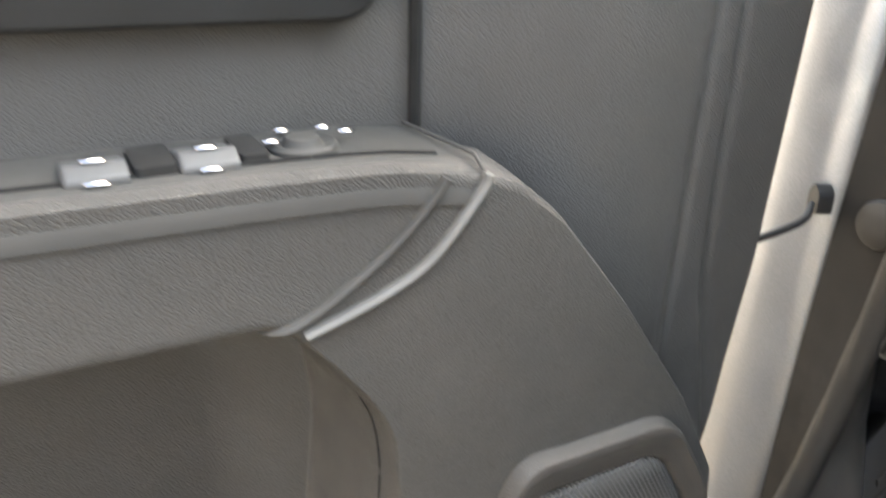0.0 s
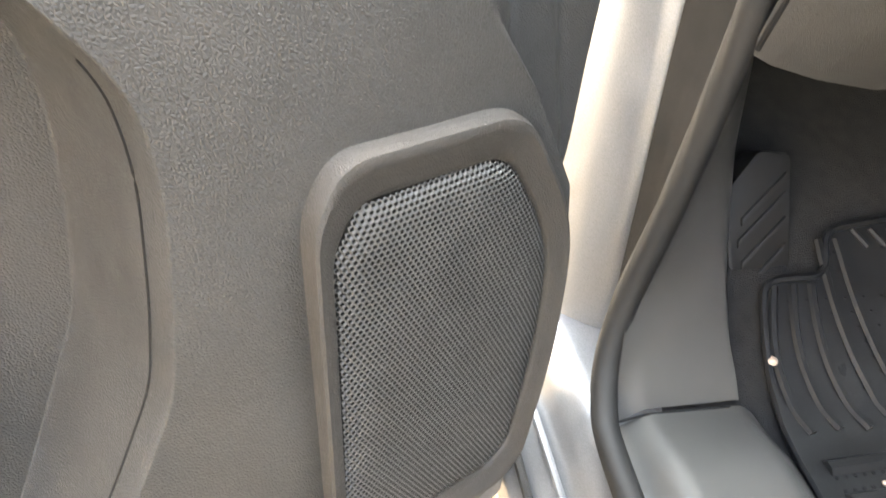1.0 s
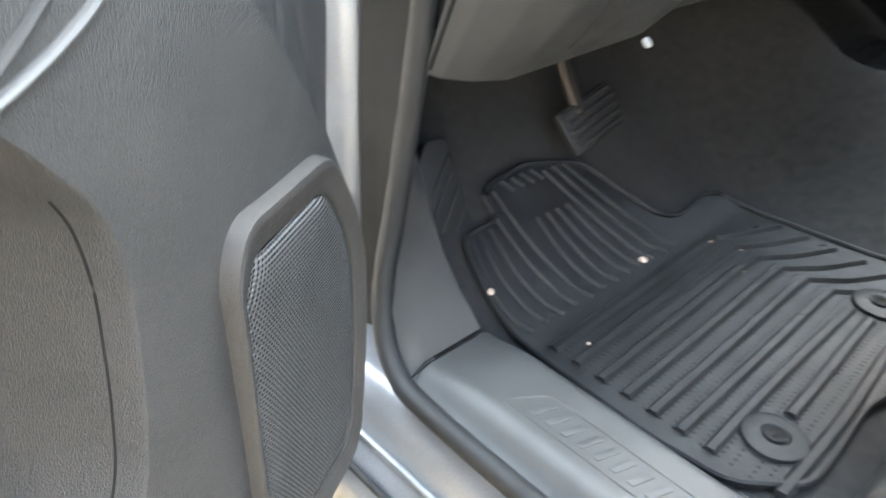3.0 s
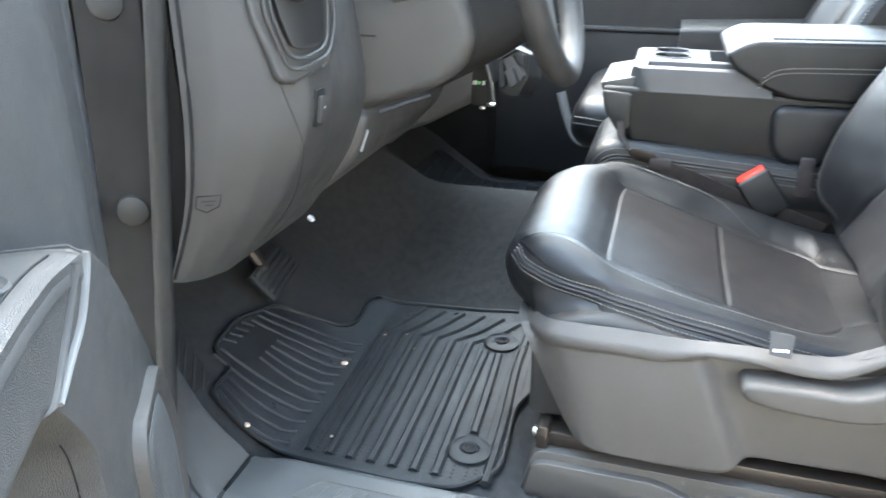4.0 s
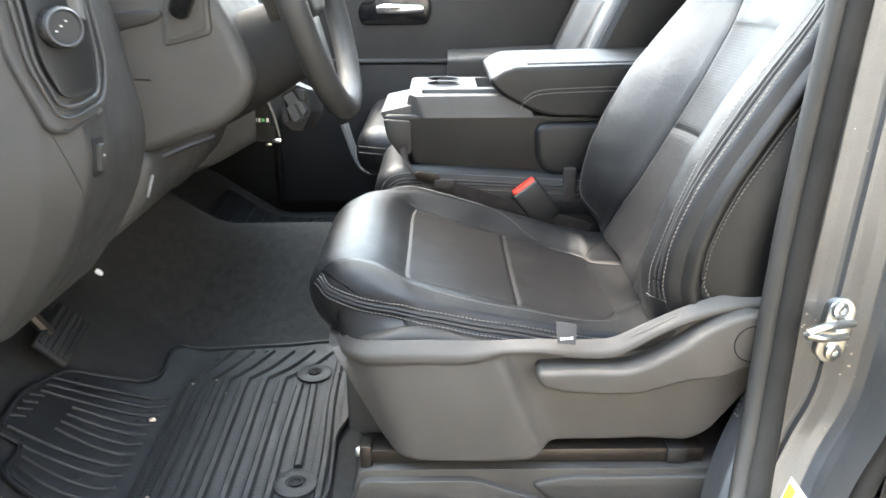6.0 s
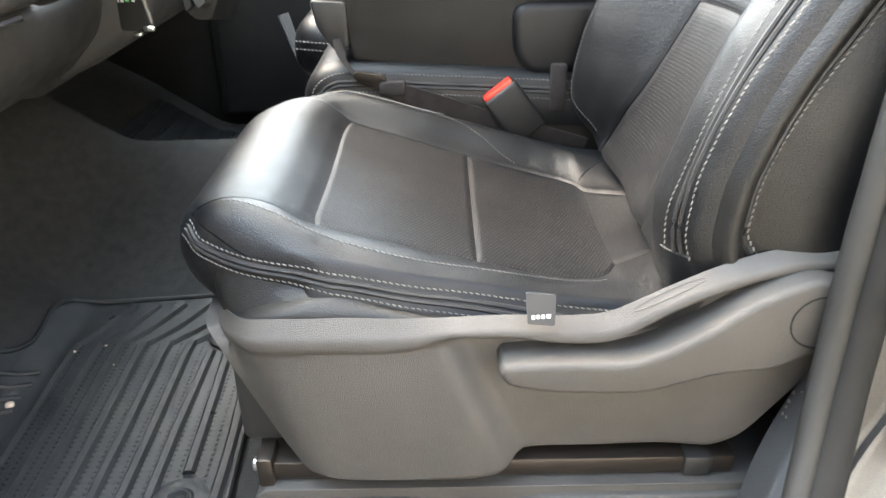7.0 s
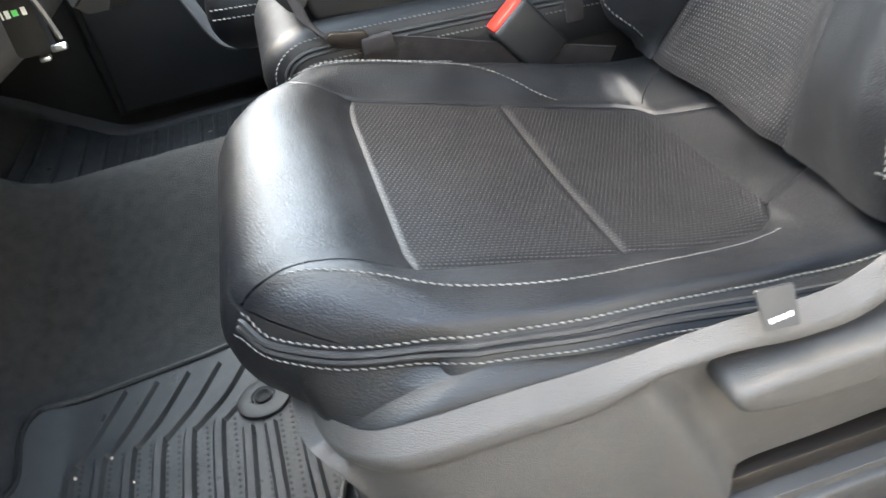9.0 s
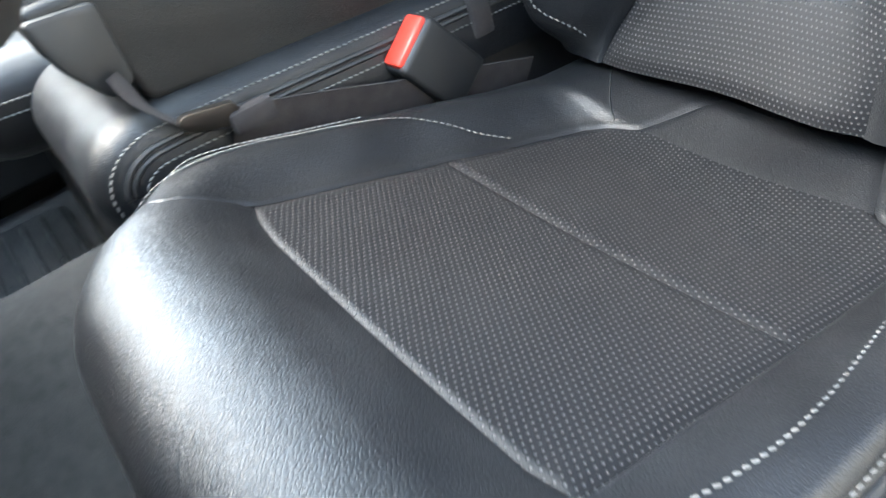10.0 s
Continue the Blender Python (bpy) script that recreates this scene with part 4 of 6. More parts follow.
def make_driver_seat():
    s = thing("car_seat", (0.2, 0.37, 0.0), "black leather driver's seat with perforated inserts and grey stitching", "seat")
    a1, a2, a3 = a_of(0.056), a_of(0.228), a_of(0.388)
    part("cushion_front", panel(0.0, a1, yo, yi, 70, 70, 0.004, "b"), M_LEATHER, s, "smooth black leather front roll of the cushion")
    part("cushion_insert", panel(a1, a2, yo, yi, 60, 70, 0.0030), M_PERF, s, "perforated black leather insert")
    part("cushion_insert_rear", panel(a2, a3, yo, yi, 56, 70, 0.0030, "acd"), M_PERF, s, "perforated black leather insert")
    part("cushion_rear", panel(a3, 1.0, yo, yi, 24, 50, 0.0022, "cd"), M_LEATHER, s)
    ab = A_FRONT
    part("bolster_outer", panel(ab, 1.0, lambda x, a: Y0, yo, 120, 30, 0.0025, "d"), M_LEATHER, s, "creased black leather bolster")
    part("bolster_inner", panel(A_INNER, 1.0, yi, lambda x, a: Y1, 120, 40, 0.0025, "ac"), M_LEATHER, s, "black leather inner bolster")
    part("side_outer", grid(lambda u, v: cushion_wall(A_NOSE + (1 - A_NOSE) * u, Y0, v), 140, 14), M_LEATHER_SIDE, s, "plain black leather cushion side")
    part("side_inner", grid(lambda u, v: cushion_wall(A_NOSE + (1 - A_NOSE) * u, Y1, v), 100, 10), M_LEATHER_SIDE, s)
    part("cushion_base", box(-0.03, 0.50, 0.14, 0.61, 0.10, 0.235, 0.01), M_DARK, s)
    # piping ridges and thread
    up = lambda p: (0, -0.75, 0.65)  # noqa: E731
    out = lambda p: (-8 * max(0.0, 0.05 - p.x), -1, 0.12)  # noqa: E731
    off = Vector((-0.0004, -0.0008, 0))
    edge = [i / 110 for i in range(110)]
    for drop in (0.006, 0.011):
        part("piping", tube([edge_point(e, drop) + off for e in edge], 0.0026, 6), M_PIPING, s)
    finish("stitching", stitch_row([edge_point(e, 0.0005) + off for e in edge], up, 0.0062, 0.0047, 0.00075), M_THREAD, s)
    finish("stitching", stitch_row([edge_point(e, 0.017) + off for e in edge], out, 0.0062, 0.0047, 0.00075), M_THREAD, s)
    row = []
    for i in range(80):
        x = -0.030 + 0.40 * i / 79
        y = soft_list([(-0.03, 0.210), (0.0, 0.199), (0.03, 0.190), (0.06, 0.183), (0.1, 0.177), (0.15, 0.176), (0.2, 0.180), (0.25, 0.188), (0.31, 0.201), (0.37, 0.218)], x, 0.02)
        row.append(top_point(x, y))
    finish("stitching", stitch_row(row, lambda p: (0, -0.45, 0.9), 0.0062, 0.0047, 0.00075), M_THREAD, s)
    arc = [(-0.036, 0.574), (-0.020, 0.584), (0.005, 0.592), (0.05, 0.597), (0.10, 0.600), (0.16, 0.598), (0.215, 0.590), (0.25, 0.576), (0.275, 0.560), (0.300, 0.545)]
    lift = Vector((0, 0, 0.0012))
    row = [top_point(q.x, q.y) + lift for q in smooth_path([(x, y, 0) for x, y in arc], 8)]
    finish("stitching", stitch_row(row, lambda p: (0, 0.25, 1), 0.0062, 0.0047, 0.00075), M_THREAD, s)
    part("seam", tube([top_point(0.385 + 0.068 * i / 14, 0.505 + 0.062 * (i / 14) ** 0.8) for i in range(15)], 0.0009, 5), M_HOLE, s)
    row = [top_point(q.x, q.y) + lift for q in smooth_path([(-0.050, 0.588, 0), (-0.030, 0.598, 0), (0.005, 0.608, 0), (0.06, 0.614, 0), (0.2, 0.616, 0)], 8)]
    finish("stitching", stitch_row(row, lambda p: (0, 0.35, 1), 0.0062, 0.0048, 0.0009), M_THREAD, s)

    # backrest
    for z0, z1, n in ((0.272, 0.494, 40), (0.494, 0.671, 30), (0.671, BACK_TOP, 30)):
        part("backrest_insert", back_panel(z0, z1, back_yo, back_yi, n, 50, 0.0035), M_PERF_BACK if z0 < 0.66 else M_LEATHER, s, "perforated black leather backrest insert" if z0 < 0.66 else "")
    part("backrest_bolster", back_panel(0.272, BACK_TOP, lambda z: BY0, back_yo, 110, 44, 0.0025, "d"), M_LEATHER, s, "creased black leather backrest bolster")
    part("backrest_bolster", back_panel(0.272, BACK_TOP, back_yi, lambda z: BY1, 110, 40, 0.0025, "c"), M_LEATHER, s, "black leather backrest bolster")

    def back_side(y, sign):
        def fn(u, v):
            z = 0.272 + (BACK_TOP - 0.272) * u
            q = back_point(z, y)
            bulge = 0.012 * math.sin(math.pi * min(1.0, v / 0.19)) if v < 0.19 else 0.016 * math.sin(math.pi * (v - 0.19) / 0.81)
            return Vector((q.x + 0.155 * v, y - sign * bulge, q.z))
        return fn

    def wall_at(z, v, d=0.0):
        q = back_side(BY0, 1)((z - 0.272) / (BACK_TOP - 0.272), v)
        return q + Vector((0, -d, 0))

    part("backrest_side", grid(back_side(BY0, 1), 90, 44), M_LEATHER_SIDE, s, "black leather backrest side")
    part("backrest_side", grid(back_side(BY1, -1), 60, 12), M_LEATHER_SIDE, s)
    part("backrest_shell", prism(round_poly([(0.50, 0.26), (0.57, 0.25), (0.87, 0.90), (0.79, 0.92)], 0.02), lambda a, b, q: (a, q, b), 0.15, 0.60, 0.01), M_DARK, s)
    zs = [0.318 + 0.60 * i / 70 for i in range(71)]
    fr = lambda p: (-0.8, -0.6, 0.3)  # noqa: E731
    for y in (0.139, 0.162):
        finish("stitching", stitch_row([back_point(z, y) + Vector((-0.0006, -0.0004, 0)) for z in zs], fr, 0.0066, 0.0050, 0.0008), M_THREAD, s)
    for y in (0.147, 0.1525):
        part("piping", tube([back_point(z, y) + Vector((0.0002, 0, 0)) for z in zs], 0.0026, 6), M_PIPING, s)
    part("seam_end", tube([back_point(0.318, 0.139 + 0.030 * i / 8) + Vector((-0.0008, 0, 0)) for i in range(9)], 0.0011, 5), M_PIPING, s)
    side_v = lambda z: 0.170 + 0.03 * ease(0.40, 0.55, z) + 0.06 * ease(0.352, 0.325, z)  # noqa: E731
    zs = [0.330 + 0.58 * i / 60 for i in range(61)]
    finish("stitching", stitch_row([wall_at(z, side_v(z) + 0.030, 0.0006) for z in zs], lambda p: (0, -1, 0), 0.0066, 0.0050, 0.0008), M_THREAD, s)
    part("piping", tube([wall_at(z, side_v(z), -0.0004) for z in zs], 0.0030, 6), M_PIPING, s)
    zs = [0.300 + 0.55 * i / 60 for i in range(61)]
    rim = lambda z: 0.566 + 0.030 * ease(0.298, 0.345, z)  # noqa: E731
    finish("stitching", stitch_row([back_point(z, rim(z)) + Vector((-0.0008, 0, 0)) for z in zs], lambda p: (-1, -0.3, 0.2), 0.0062, 0.0046, 0.0008), M_THREAD, s)

    # moulded side shield: a rolled upper edge that wraps round the front corner, a proud front panel, a recess behind it
    PLAN = smooth_path([(-0.046, 0.260, 0), (-0.047, 0.208, 0), (-0.041, 0.166, 0), (-0.016, 0.133, 0), (0.020, 0.119, 0), (0.10, 0.115, 0), (0.25, 0.114, 0), (0.42, 0.114, 0), (0.578, 0.116, 0)], 16)
    TOP = [(-0.08, 0.257), (-0.05, 0.257), (-0.02, 0.264), (0.02, 0.270), (0.09, 0.272), (0.175, 0.270), (0.206, 0.272), (0.254, 0.2735), (0.300, 0.271), (0.349, 0.273), (0.393, 0.297), (0.436, 0.318), (0.478, 0.334), (0.515, 0.342), (0.58, 0.342)]
    ROLL = [(-0.08, 0.030), (0.14, 0.029), (0.165, 0.024), (0.19, 0.013), (0.254, 0.015), (0.30, 0.022), (0.37, 0.026), (0.41, 0.020), (0.58, 0.018)]
    LOW = [(-0.08, 0.082), (0.05, 0.080), (0.245, 0.078), (0.262, 0.094), (0.47, 0.094), (0.50, 0.112), (0.578, 0.230)]

    def shield_fn(u, v):
        i = u * (len(PLAN) - 1)
        k = min(len(PLAN) - 2, int(i))
        q = PLAN[k].lerp(PLAN[k + 1], i - k)
        t = (PLAN[k + 1] - PLAN[k]).normalized()
        n = Vector((t.y, -t.x, 0))
        top, roll, low = soft_list(TOP, q.x, 0.014), soft_list(ROLL, q.x, 0.012), soft_list(LOW, q.x, 0.008) + 0.16 * ease(0.124, 0.165, q.y)
        if v < 0.10:
            d, z = -0.010 + 0.006 * v / 0.10, top - 0.012 * (1 - v / 0.10)
        elif v < 0.42:
            w = (v - 0.10) / 0.32
            drop = (roll + 0.002) * 0.8747
            if w < 0.55:
                d, z = -0.004 + 0.0130 * w / 0.55, top - 0.52 * drop * w / 0.55
            else:
                c = (w - 0.55) / 0.45
                d = 0.0090 * (1 - c) ** 2 + 2 * 0.0132 * c * (1 - c) + 0.0129 * c * c
                z = top - drop * (0.52 * (1 - c) ** 2 + 2 * 0.69 * c * (1 - c) + c * c)
        else:
            w = (v - 0.42) / 0.58
            z0 = top - (roll + 0.002) * 0.8747
            z = z0 + (low - z0) * w
            d = 0.0129 - 0.004 * ease(0.0, 0.04, w) + 0.003 * math.sin(math.pi * w) + 0.016 * w * ease(0.30, 0.20, q.x) - 0.022 * ease(0.94, 1.0, w)
            diag = 0.193 + (0.258 - z) * 0.44
            d -= 0.018 * ease(diag - 0.014, diag + 0.014, q.x) * ease(0.0, 0.07, w) * (1 - 0.6 * ease(0.40, 0.50, q.x))
        lean = max(0.0, 0.272 - z) * 0.40 * ease(0.13, -0.04, q.x)
        q = q + n * d
        return Vector((q.x + lean, q.y, z))

    shield = part("side_shield", grid(shield_fn, 190, 76), M_SHIELD, s, "charcoal plastic seat side shield")
    def skirt_fn(u, v):
        t = edge_point(u, 0.0200)
        i0 = next(i for i, q in enumerate(PLAN) if q.y < 0.150)
        k = i0 * (0.25 + 0.75 * u / 0.2) if u < 0.2 else None
        if k is None:
            xs = lerp_list([(0.2, PLAN[i0].x), (0.30, 0.075), (1.0, 0.47)], u)
            k = next((i for i, q in enumerate(PLAN) if q.x >= xs), len(PLAN) - 2)
            k = k - 1 + (xs - PLAN[k - 1].x) / max(1e-5, PLAN[k].x - PLAN[k - 1].x)
        a = min(len(PLAN) - 2, int(k))
        q = PLAN[a].lerp(PLAN[a + 1], k - a)
        f = (PLAN[a + 1] - PLAN[a]).normalized()
        n = Vector((f.y, -f.x, 0))
        foot = Vector((q.x, q.y, soft_list(TOP, q.x, 0.014) - 0.010)) - n * 0.006
        w = t.lerp(foot, v ** 0.5) + n * (0.005 * math.sin(math.pi * v))
        return Vector((w.x, w.y, t.z + (foot.z - t.z) * v))

    part("cushion_skirt", grid(skirt_fn, 150, 16), M_LEATHER_SIDE, s, "plain black leather skirt under the sewn edge")
    LEV = [(0.2415, 0.228), (0.2465, 0.238), (0.30, 0.240), (0.366, 0.239), (0.40, 0.252), (0.438, 0.276), (0.465, 0.298), (0.495, 0.316), (0.525, 0.327), (0.556, 0.318), (0.562, 0.285), (0.545, 0.252), (0.50, 0.228), (0.445, 0.222), (0.41, 0.211), (0.38, 0.202), (0.32, 0.203), (0.282, 0.206), (0.250, 0.214)]
    part("recline_lever", prism(round_poly(LEV, 0.014, 5), lambda a, b, q: (a, q, b), 0.124, 0.080, 0.016, 6), M_SHIELD, s, "charcoal plastic seat adjuster lever")
    part("lever_pocket", tube([(a, 0.1205, b) for a, b in ((0.248, 0.214), (0.256, 0.200), (0.268, 0.192), (0.285, 0.188), (0.33, 0.192), (0.37, 0.198))], 0.0012, 5), M_HOLE, shield)
    part("lever_pivot", tube([(0.532 + 0.027 * math.cos(k * math.pi / 16), 0.0797, 0.282 + 0.027 * math.sin(k * math.pi / 16)) for k in range(32)], 0.0010, 5, True, 1.0, (0, 1, 0)), M_HOLE, shield)
    part("moulded_mark", tube([shield_fn(0.862 + 0.024 * math.cos(k * math.pi / 12), 0.185 + 0.040 * math.sin(k * math.pi / 12)) for k in range(24)], 0.0006, 5, True), M_SHIELD, shield)
    # sewn tag
    tag = part("tag", prism(round_poly([(0.273, 0.296), (0.301, 0.294), (0.299, 0.269), (0.274, 0.271)], 0.002), lambda a, b, q: (a - 0.006, q - 0.55 * (0.296 - b), b + 0.008), 0.107, 0.105, 0), M_DARK, s, "small black sewn tag with white print")
    part("print", bars([(0.278, 0.281, 0.2765), (0.2825, 0.2855, 0.2768), (0.287, 0.290, 0.277), (0.2915, 0.2955, 0.2773)], lambda a, b: (a - 0.006, 0.1045 - 0.55 * (0.296 - b), b + 0.008), 0.0016), M_WHITE, tag, smooth=False)
    # rail
    part("rail", box(0.0, 0.50, 0.118, 0.150, 0.066, 0.088, 0.003), M_RAIL, s, "dark steel seat rail")
    part("rail_cap", box(0.445, 0.475, 0.114, 0.152, 0.064, 0.090, 0.003), M_DARK, s)
    br = part("rail_bracket", box(-0.012, 0.006, 0.112, 0.150, 0.060, 0.098, 0.004), M_RAIL, s)
    part("bolt", lathe([(0.008, 0), (0.008, 0.004), (0.004, 0.006)], (-0.013, 0.128, 0.080), (-1, 0, 0), 12), M_STEEL, br)
    return hang(s)


make_driver_seat()
riser = thing("seat_riser", (0.3, 0.35, 0.0), "charcoal plastic seat riser cover on the carpet", "seat base")
part("cover", prism(round_poly([(-0.030, -0.012), (-0.016, 0.052), (-0.004, 0.062), (0.60, 0.062), (0.60, -0.012)], [0.002, 0.01, 0.01, 0.01, 0.002]), lambda a, b, q: (a, q, b), 0.66, 0.106, 0.010, 3), M_SHIELD, riser)
part("step", prism(round_poly([(-0.026, -0.012), (-0.014, 0.042), (0.0, 0.050), (0.16, 0.050), (0.26, 0.012), (0.30, -0.012)], 0.016), lambda a, b, q: (a, q, b), 0.12, 0.094, 0.010, 3), M_SHIELD, riser)
part("step", prism(round_poly([(0.24, 0.040), (0.30, 0.052), (0.58, 0.052), (0.58, -0.012), (0.30, -0.012)], 0.016), lambda a, b, q: (a, q, b), 0.12, 0.098, 0.010, 3), M_SHIELD, riser)
hang(riser)


# ---- centre seat with the folded console, and the passenger seat ----
def soft_block(x0, x1, y0, y1, z0, z1, r, tilt=0.0, seg=5):
    bm = box(x0, x1, y0, y1, z0, z1, r, seg)
    c = Vector(((x0 + x1) / 2, (y0 + y1) / 2, (z0 + z1) / 2))
    return turned(bm, Matrix.Translation(c) @ Matrix.Rotation(tilt, 4, "Y") @ Matrix.Translation(-c))


def make_centre_seat():
    s = thing("bench_seat", (0.25, 0.80, 0.0), "black leather centre seat cushion with grey stitching", "seat")
    side = smooth_path([(0.60, 0, 0.345), (0.40, 0, 0.358), (0.20, 0, 0.370), (0.06, 0, 0.377), (0.015, 0, 0.372), (-0.014, 0, 0.352), (-0.026, 0, 0.322), (-0.020, 0, 0.285), (-0.008, 0, 0.240)], 8)
    mid = Vector((0.22, 0, 0.28))

    def inset(q, d):
        i = min(range(len(side)), key=lambda k: (side[k] - q).length)
        t = (side[min(i + 1, len(side) - 1)] - side[max(i - 1, 0)]).normalized()
        n = Vector((t.z, 0, -t.x))
        if n.dot(mid - q) < 0:
            n = -n
        return q + n * d

    def fn(u, v):
        """Skin across the cushion: side, rounded shoulder, top, shoulder, side."""
        k = u * (len(side) - 1)
        i = min(len(side) - 2, int(k))
        q = side[i].lerp(side[i + 1], k - i)
        y0, y1, r = 0.668, 0.955, 0.030
        if v < 0.2:
            w = 1 - v / 0.2
            return inset(q, r + 0.055 * w) + Vector((0, y0 - 0.004 * math.sin(math.pi * w), 0))
        if v < 0.4:
            a = (v - 0.2) / 0.2 * math.pi / 2
            return inset(q, r * (1 - math.sin(a))) + Vector((0, y0 + r * (1 - math.cos(a)), 0))
        if v < 0.6:
            w = (v - 0.4) / 0.2
            return q + Vector((0, y0 + r + (y1 - y0 - 2 * r) * w, 0))
        a = min(1.0, (v - 0.6) / 0.2) * math.pi / 2
        if v < 0.8:
            return inset(q, r * (1 - math.cos(a))) + Vector((0, y1 - r + r * math.sin(a), 0))
        return inset(q, r + 0.055 * (v - 0.8) / 0.2) + Vector((0, y1, 0))

    part("cushion", grid(fn, 64, 51), M_LEATHER, s)
    part("base", box(0.02, 0.60, 0.69, 0.93, 0.0, 0.30, 0.01), M_DARK, s)
    run = [i / 60 for i in range(0, 56)]
    for v in (0.27, 0.155):
        finish("stitching", stitch_row([Vector(fn(u, v)) + Vector((0, -0.0008, 0)) for u in run], lambda p: (0, -1, 0.3), 0.0062, 0.0046, 0.0008), M_THREAD, s)
    for v in (0.215, 0.190):
        part("piping", tube([Vector(fn(u, v)) for u in run], 0.0026, 6), M_PIPING, s)
    return hang(s)


make_centre_seat()


def make_console():
    c = thing("centre_console", (0.25, 0.80, 0.36), "folded-down centre console with silver cup holder and leather armrest", "console")
    body = round_poly([(-0.004, 0.478), (0.000, 0.435), (0.045, 0.420), (0.055, 0.375), (0.30, 0.345), (0.56, 0.335), (0.56, 0.478)], 0.012)
    part("body", prism(body, lambda a, b, q: (a, q, b), 0.955, 0.690, 0.012, 3), M_LEATHER_SIDE, c, "black leather-wrapped console body")
    part("side_pad", prism(round_poly([(0.300, 0.462), (0.60, 0.466), (0.60, 0.36), (0.330, 0.352), (0.305, 0.385)], 0.03), lambda a, b, q: (a, q, b), 0.70, 0.676, 0.014, 4), M_LEATHER, c)
    lip = round_poly([(-0.010, 0.482), (-0.004, 0.466), (0.050, 0.462), (0.055, 0.496)], 0.006)
    part("latch", prism(lip, lambda a, b, q: (a, q, b), 0.915, 0.700, 0.006), M_TRAY, c, "dark silver release latch")
    part("latch_block", prism(round_poly([(-0.004, 0.470), (0.052, 0.466), (0.052, 0.398), (0.030, 0.392), (0.004, 0.430)], 0.008), lambda a, b, q: (a, q, b), 0.90, 0.684, 0.005), M_DARK, c)
    # cup holder tray, with wells
    x0, x1, y0, y1 = 0.038, 0.300, 0.684, 0.954

    def slot(x, y, a, b, e, f):
        return ease(0.0, 0.005, min(x - a, b - x, y - e, f - y))

    def tray_fn(u, v):
        x, y = x0 + (x1 - x0) * u, y0 + (y1 - y0) * v
        e = min(x - x0, x1 - x, y - y0, y1 - y)
        z = 0.518 - 0.040 * (1 - ease(0.0, 0.012, e)) ** 1.6 - 0.006 * (1 - ease(0.0, 0.028, e))
        well = max(slot(x, y, 0.075, 0.262, 0.704, 0.752), slot(x, y, 0.190, 0.275, 0.782, 0.925))
        for cx, cy in ((0.118, 0.825), (0.118, 0.892)):
            well = max(well, ease(0.036, 0.031, math.hypot(x - cx, y - cy)))
        cut = math.hypot(max(0.0, x0 + 0.055 - x), max(0.0, y0 + 0.055 - y))
        k = 0.055 / max(0.055, cut)
        x, y = (x0 + 0.055 - (x0 + 0.055 - x) * k if x < x0 + 0.055 else x), (y0 + 0.055 - (y0 + 0.055 - y) * k if y < y0 + 0.055 else y)
        return (x, y, z - 0.030 * well)

    tray = part("cup_tray", grid(tray_fn, 110, 110), M_TRAY, c, "satin dark silver cup holder tray")
    for cx, cy in ((0.118, 0.825), (0.118, 0.892)):
        part("cup_ring", tube([(cx + 0.036 * math.cos(k * math.pi / 16), cy + 0.036 * math.sin(k * math.pi / 16), 0.5185) for k in range(32)], 0.0022, 6, True), M_SILVER, tray, "silver cup ring")
        part("cup_floor", lathe([(0.031, 0.0), (0.031, 0.0015)], (cx, cy, 0.4885), (0, 0, 1), 24), M_HOLE, tray)
    arm = round_poly([(0.205, 0.548), (0.245, 0.572), (0.66, 0.580), (0.66, 0.470), (0.315, 0.472), (0.225, 0.522)], [0.02, 0.05, 0.03, 0.02, 0.06, 0.03], 8)
    part("armrest", prism(arm, lambda a, b, q: (a, q, b), 0.958, 0.676, 0.026, 8), M_LEATHER, c, "padded black leather armrest")
    part("armrest_inlay", prism(round_poly([(0.285, 0.560), (0.62, 0.570), (0.62, 0.5808), (0.285, 0.5745)], 0.002), lambda a, b, q: (a, q, b), 0.722, 0.704, 0.001), M_HOLE, c)
    path = [Vector((0.272, 0.6790, 0.500)), Vector((0.281, 0.6765, 0.513)), Vector((0.31, 0.6755, 0.527)), Vector((0.40, 0.6755, 0.532)), Vector((0.62, 0.6755, 0.538))]
    for d in (0.0, 0.008):
        finish("stitching", stitch_row([p + Vector((0, 0, -d)) for p in smooth_path(path, 8)], lambda p: (0, -1, 0), 0.0062, 0.0046, 0.001), M_THREAD, c)
    part("strap", box(0.362, 0.387, 0.660, 0.678, 0.300, 0.372, 0.004), M_BELT, c, "grey-mauve webbing loop")
    return hang(c)


make_console()


def make_buckle():
    b = thing("seat_belt_buckle", (0.32, 0.66, 0.25), "black seat belt buckle with a red button", "buckle")
    ax = Vector((-0.046, -0.004, 0.061)).normalized()
    m = Matrix.Translation((0.304, 0.657, 0.305)) @ ax.to_track_quat("Z", "Y").to_matrix().to_4x4()
    spin = m @ Matrix.Rotation(radians(0), 4, "Z")
    part("housing", turned(box(-0.017, 0.017, -0.030, 0.030, -0.048, 0.040, 0.006, 3), spin), M_DARK, b)
    part("button", turned(box(-0.0125, 0.0125, -0.026, 0.026, 0.034, 0.045, 0.004, 2), spin), M_RED, b, "bright red release button")
    part("slot", turned(box(-0.014, -0.0125, -0.020, 0.020, 0.026, 0.043, 0.0005, 1), spin), M_HOLE, b)
    return hang(b)


make_buckle()


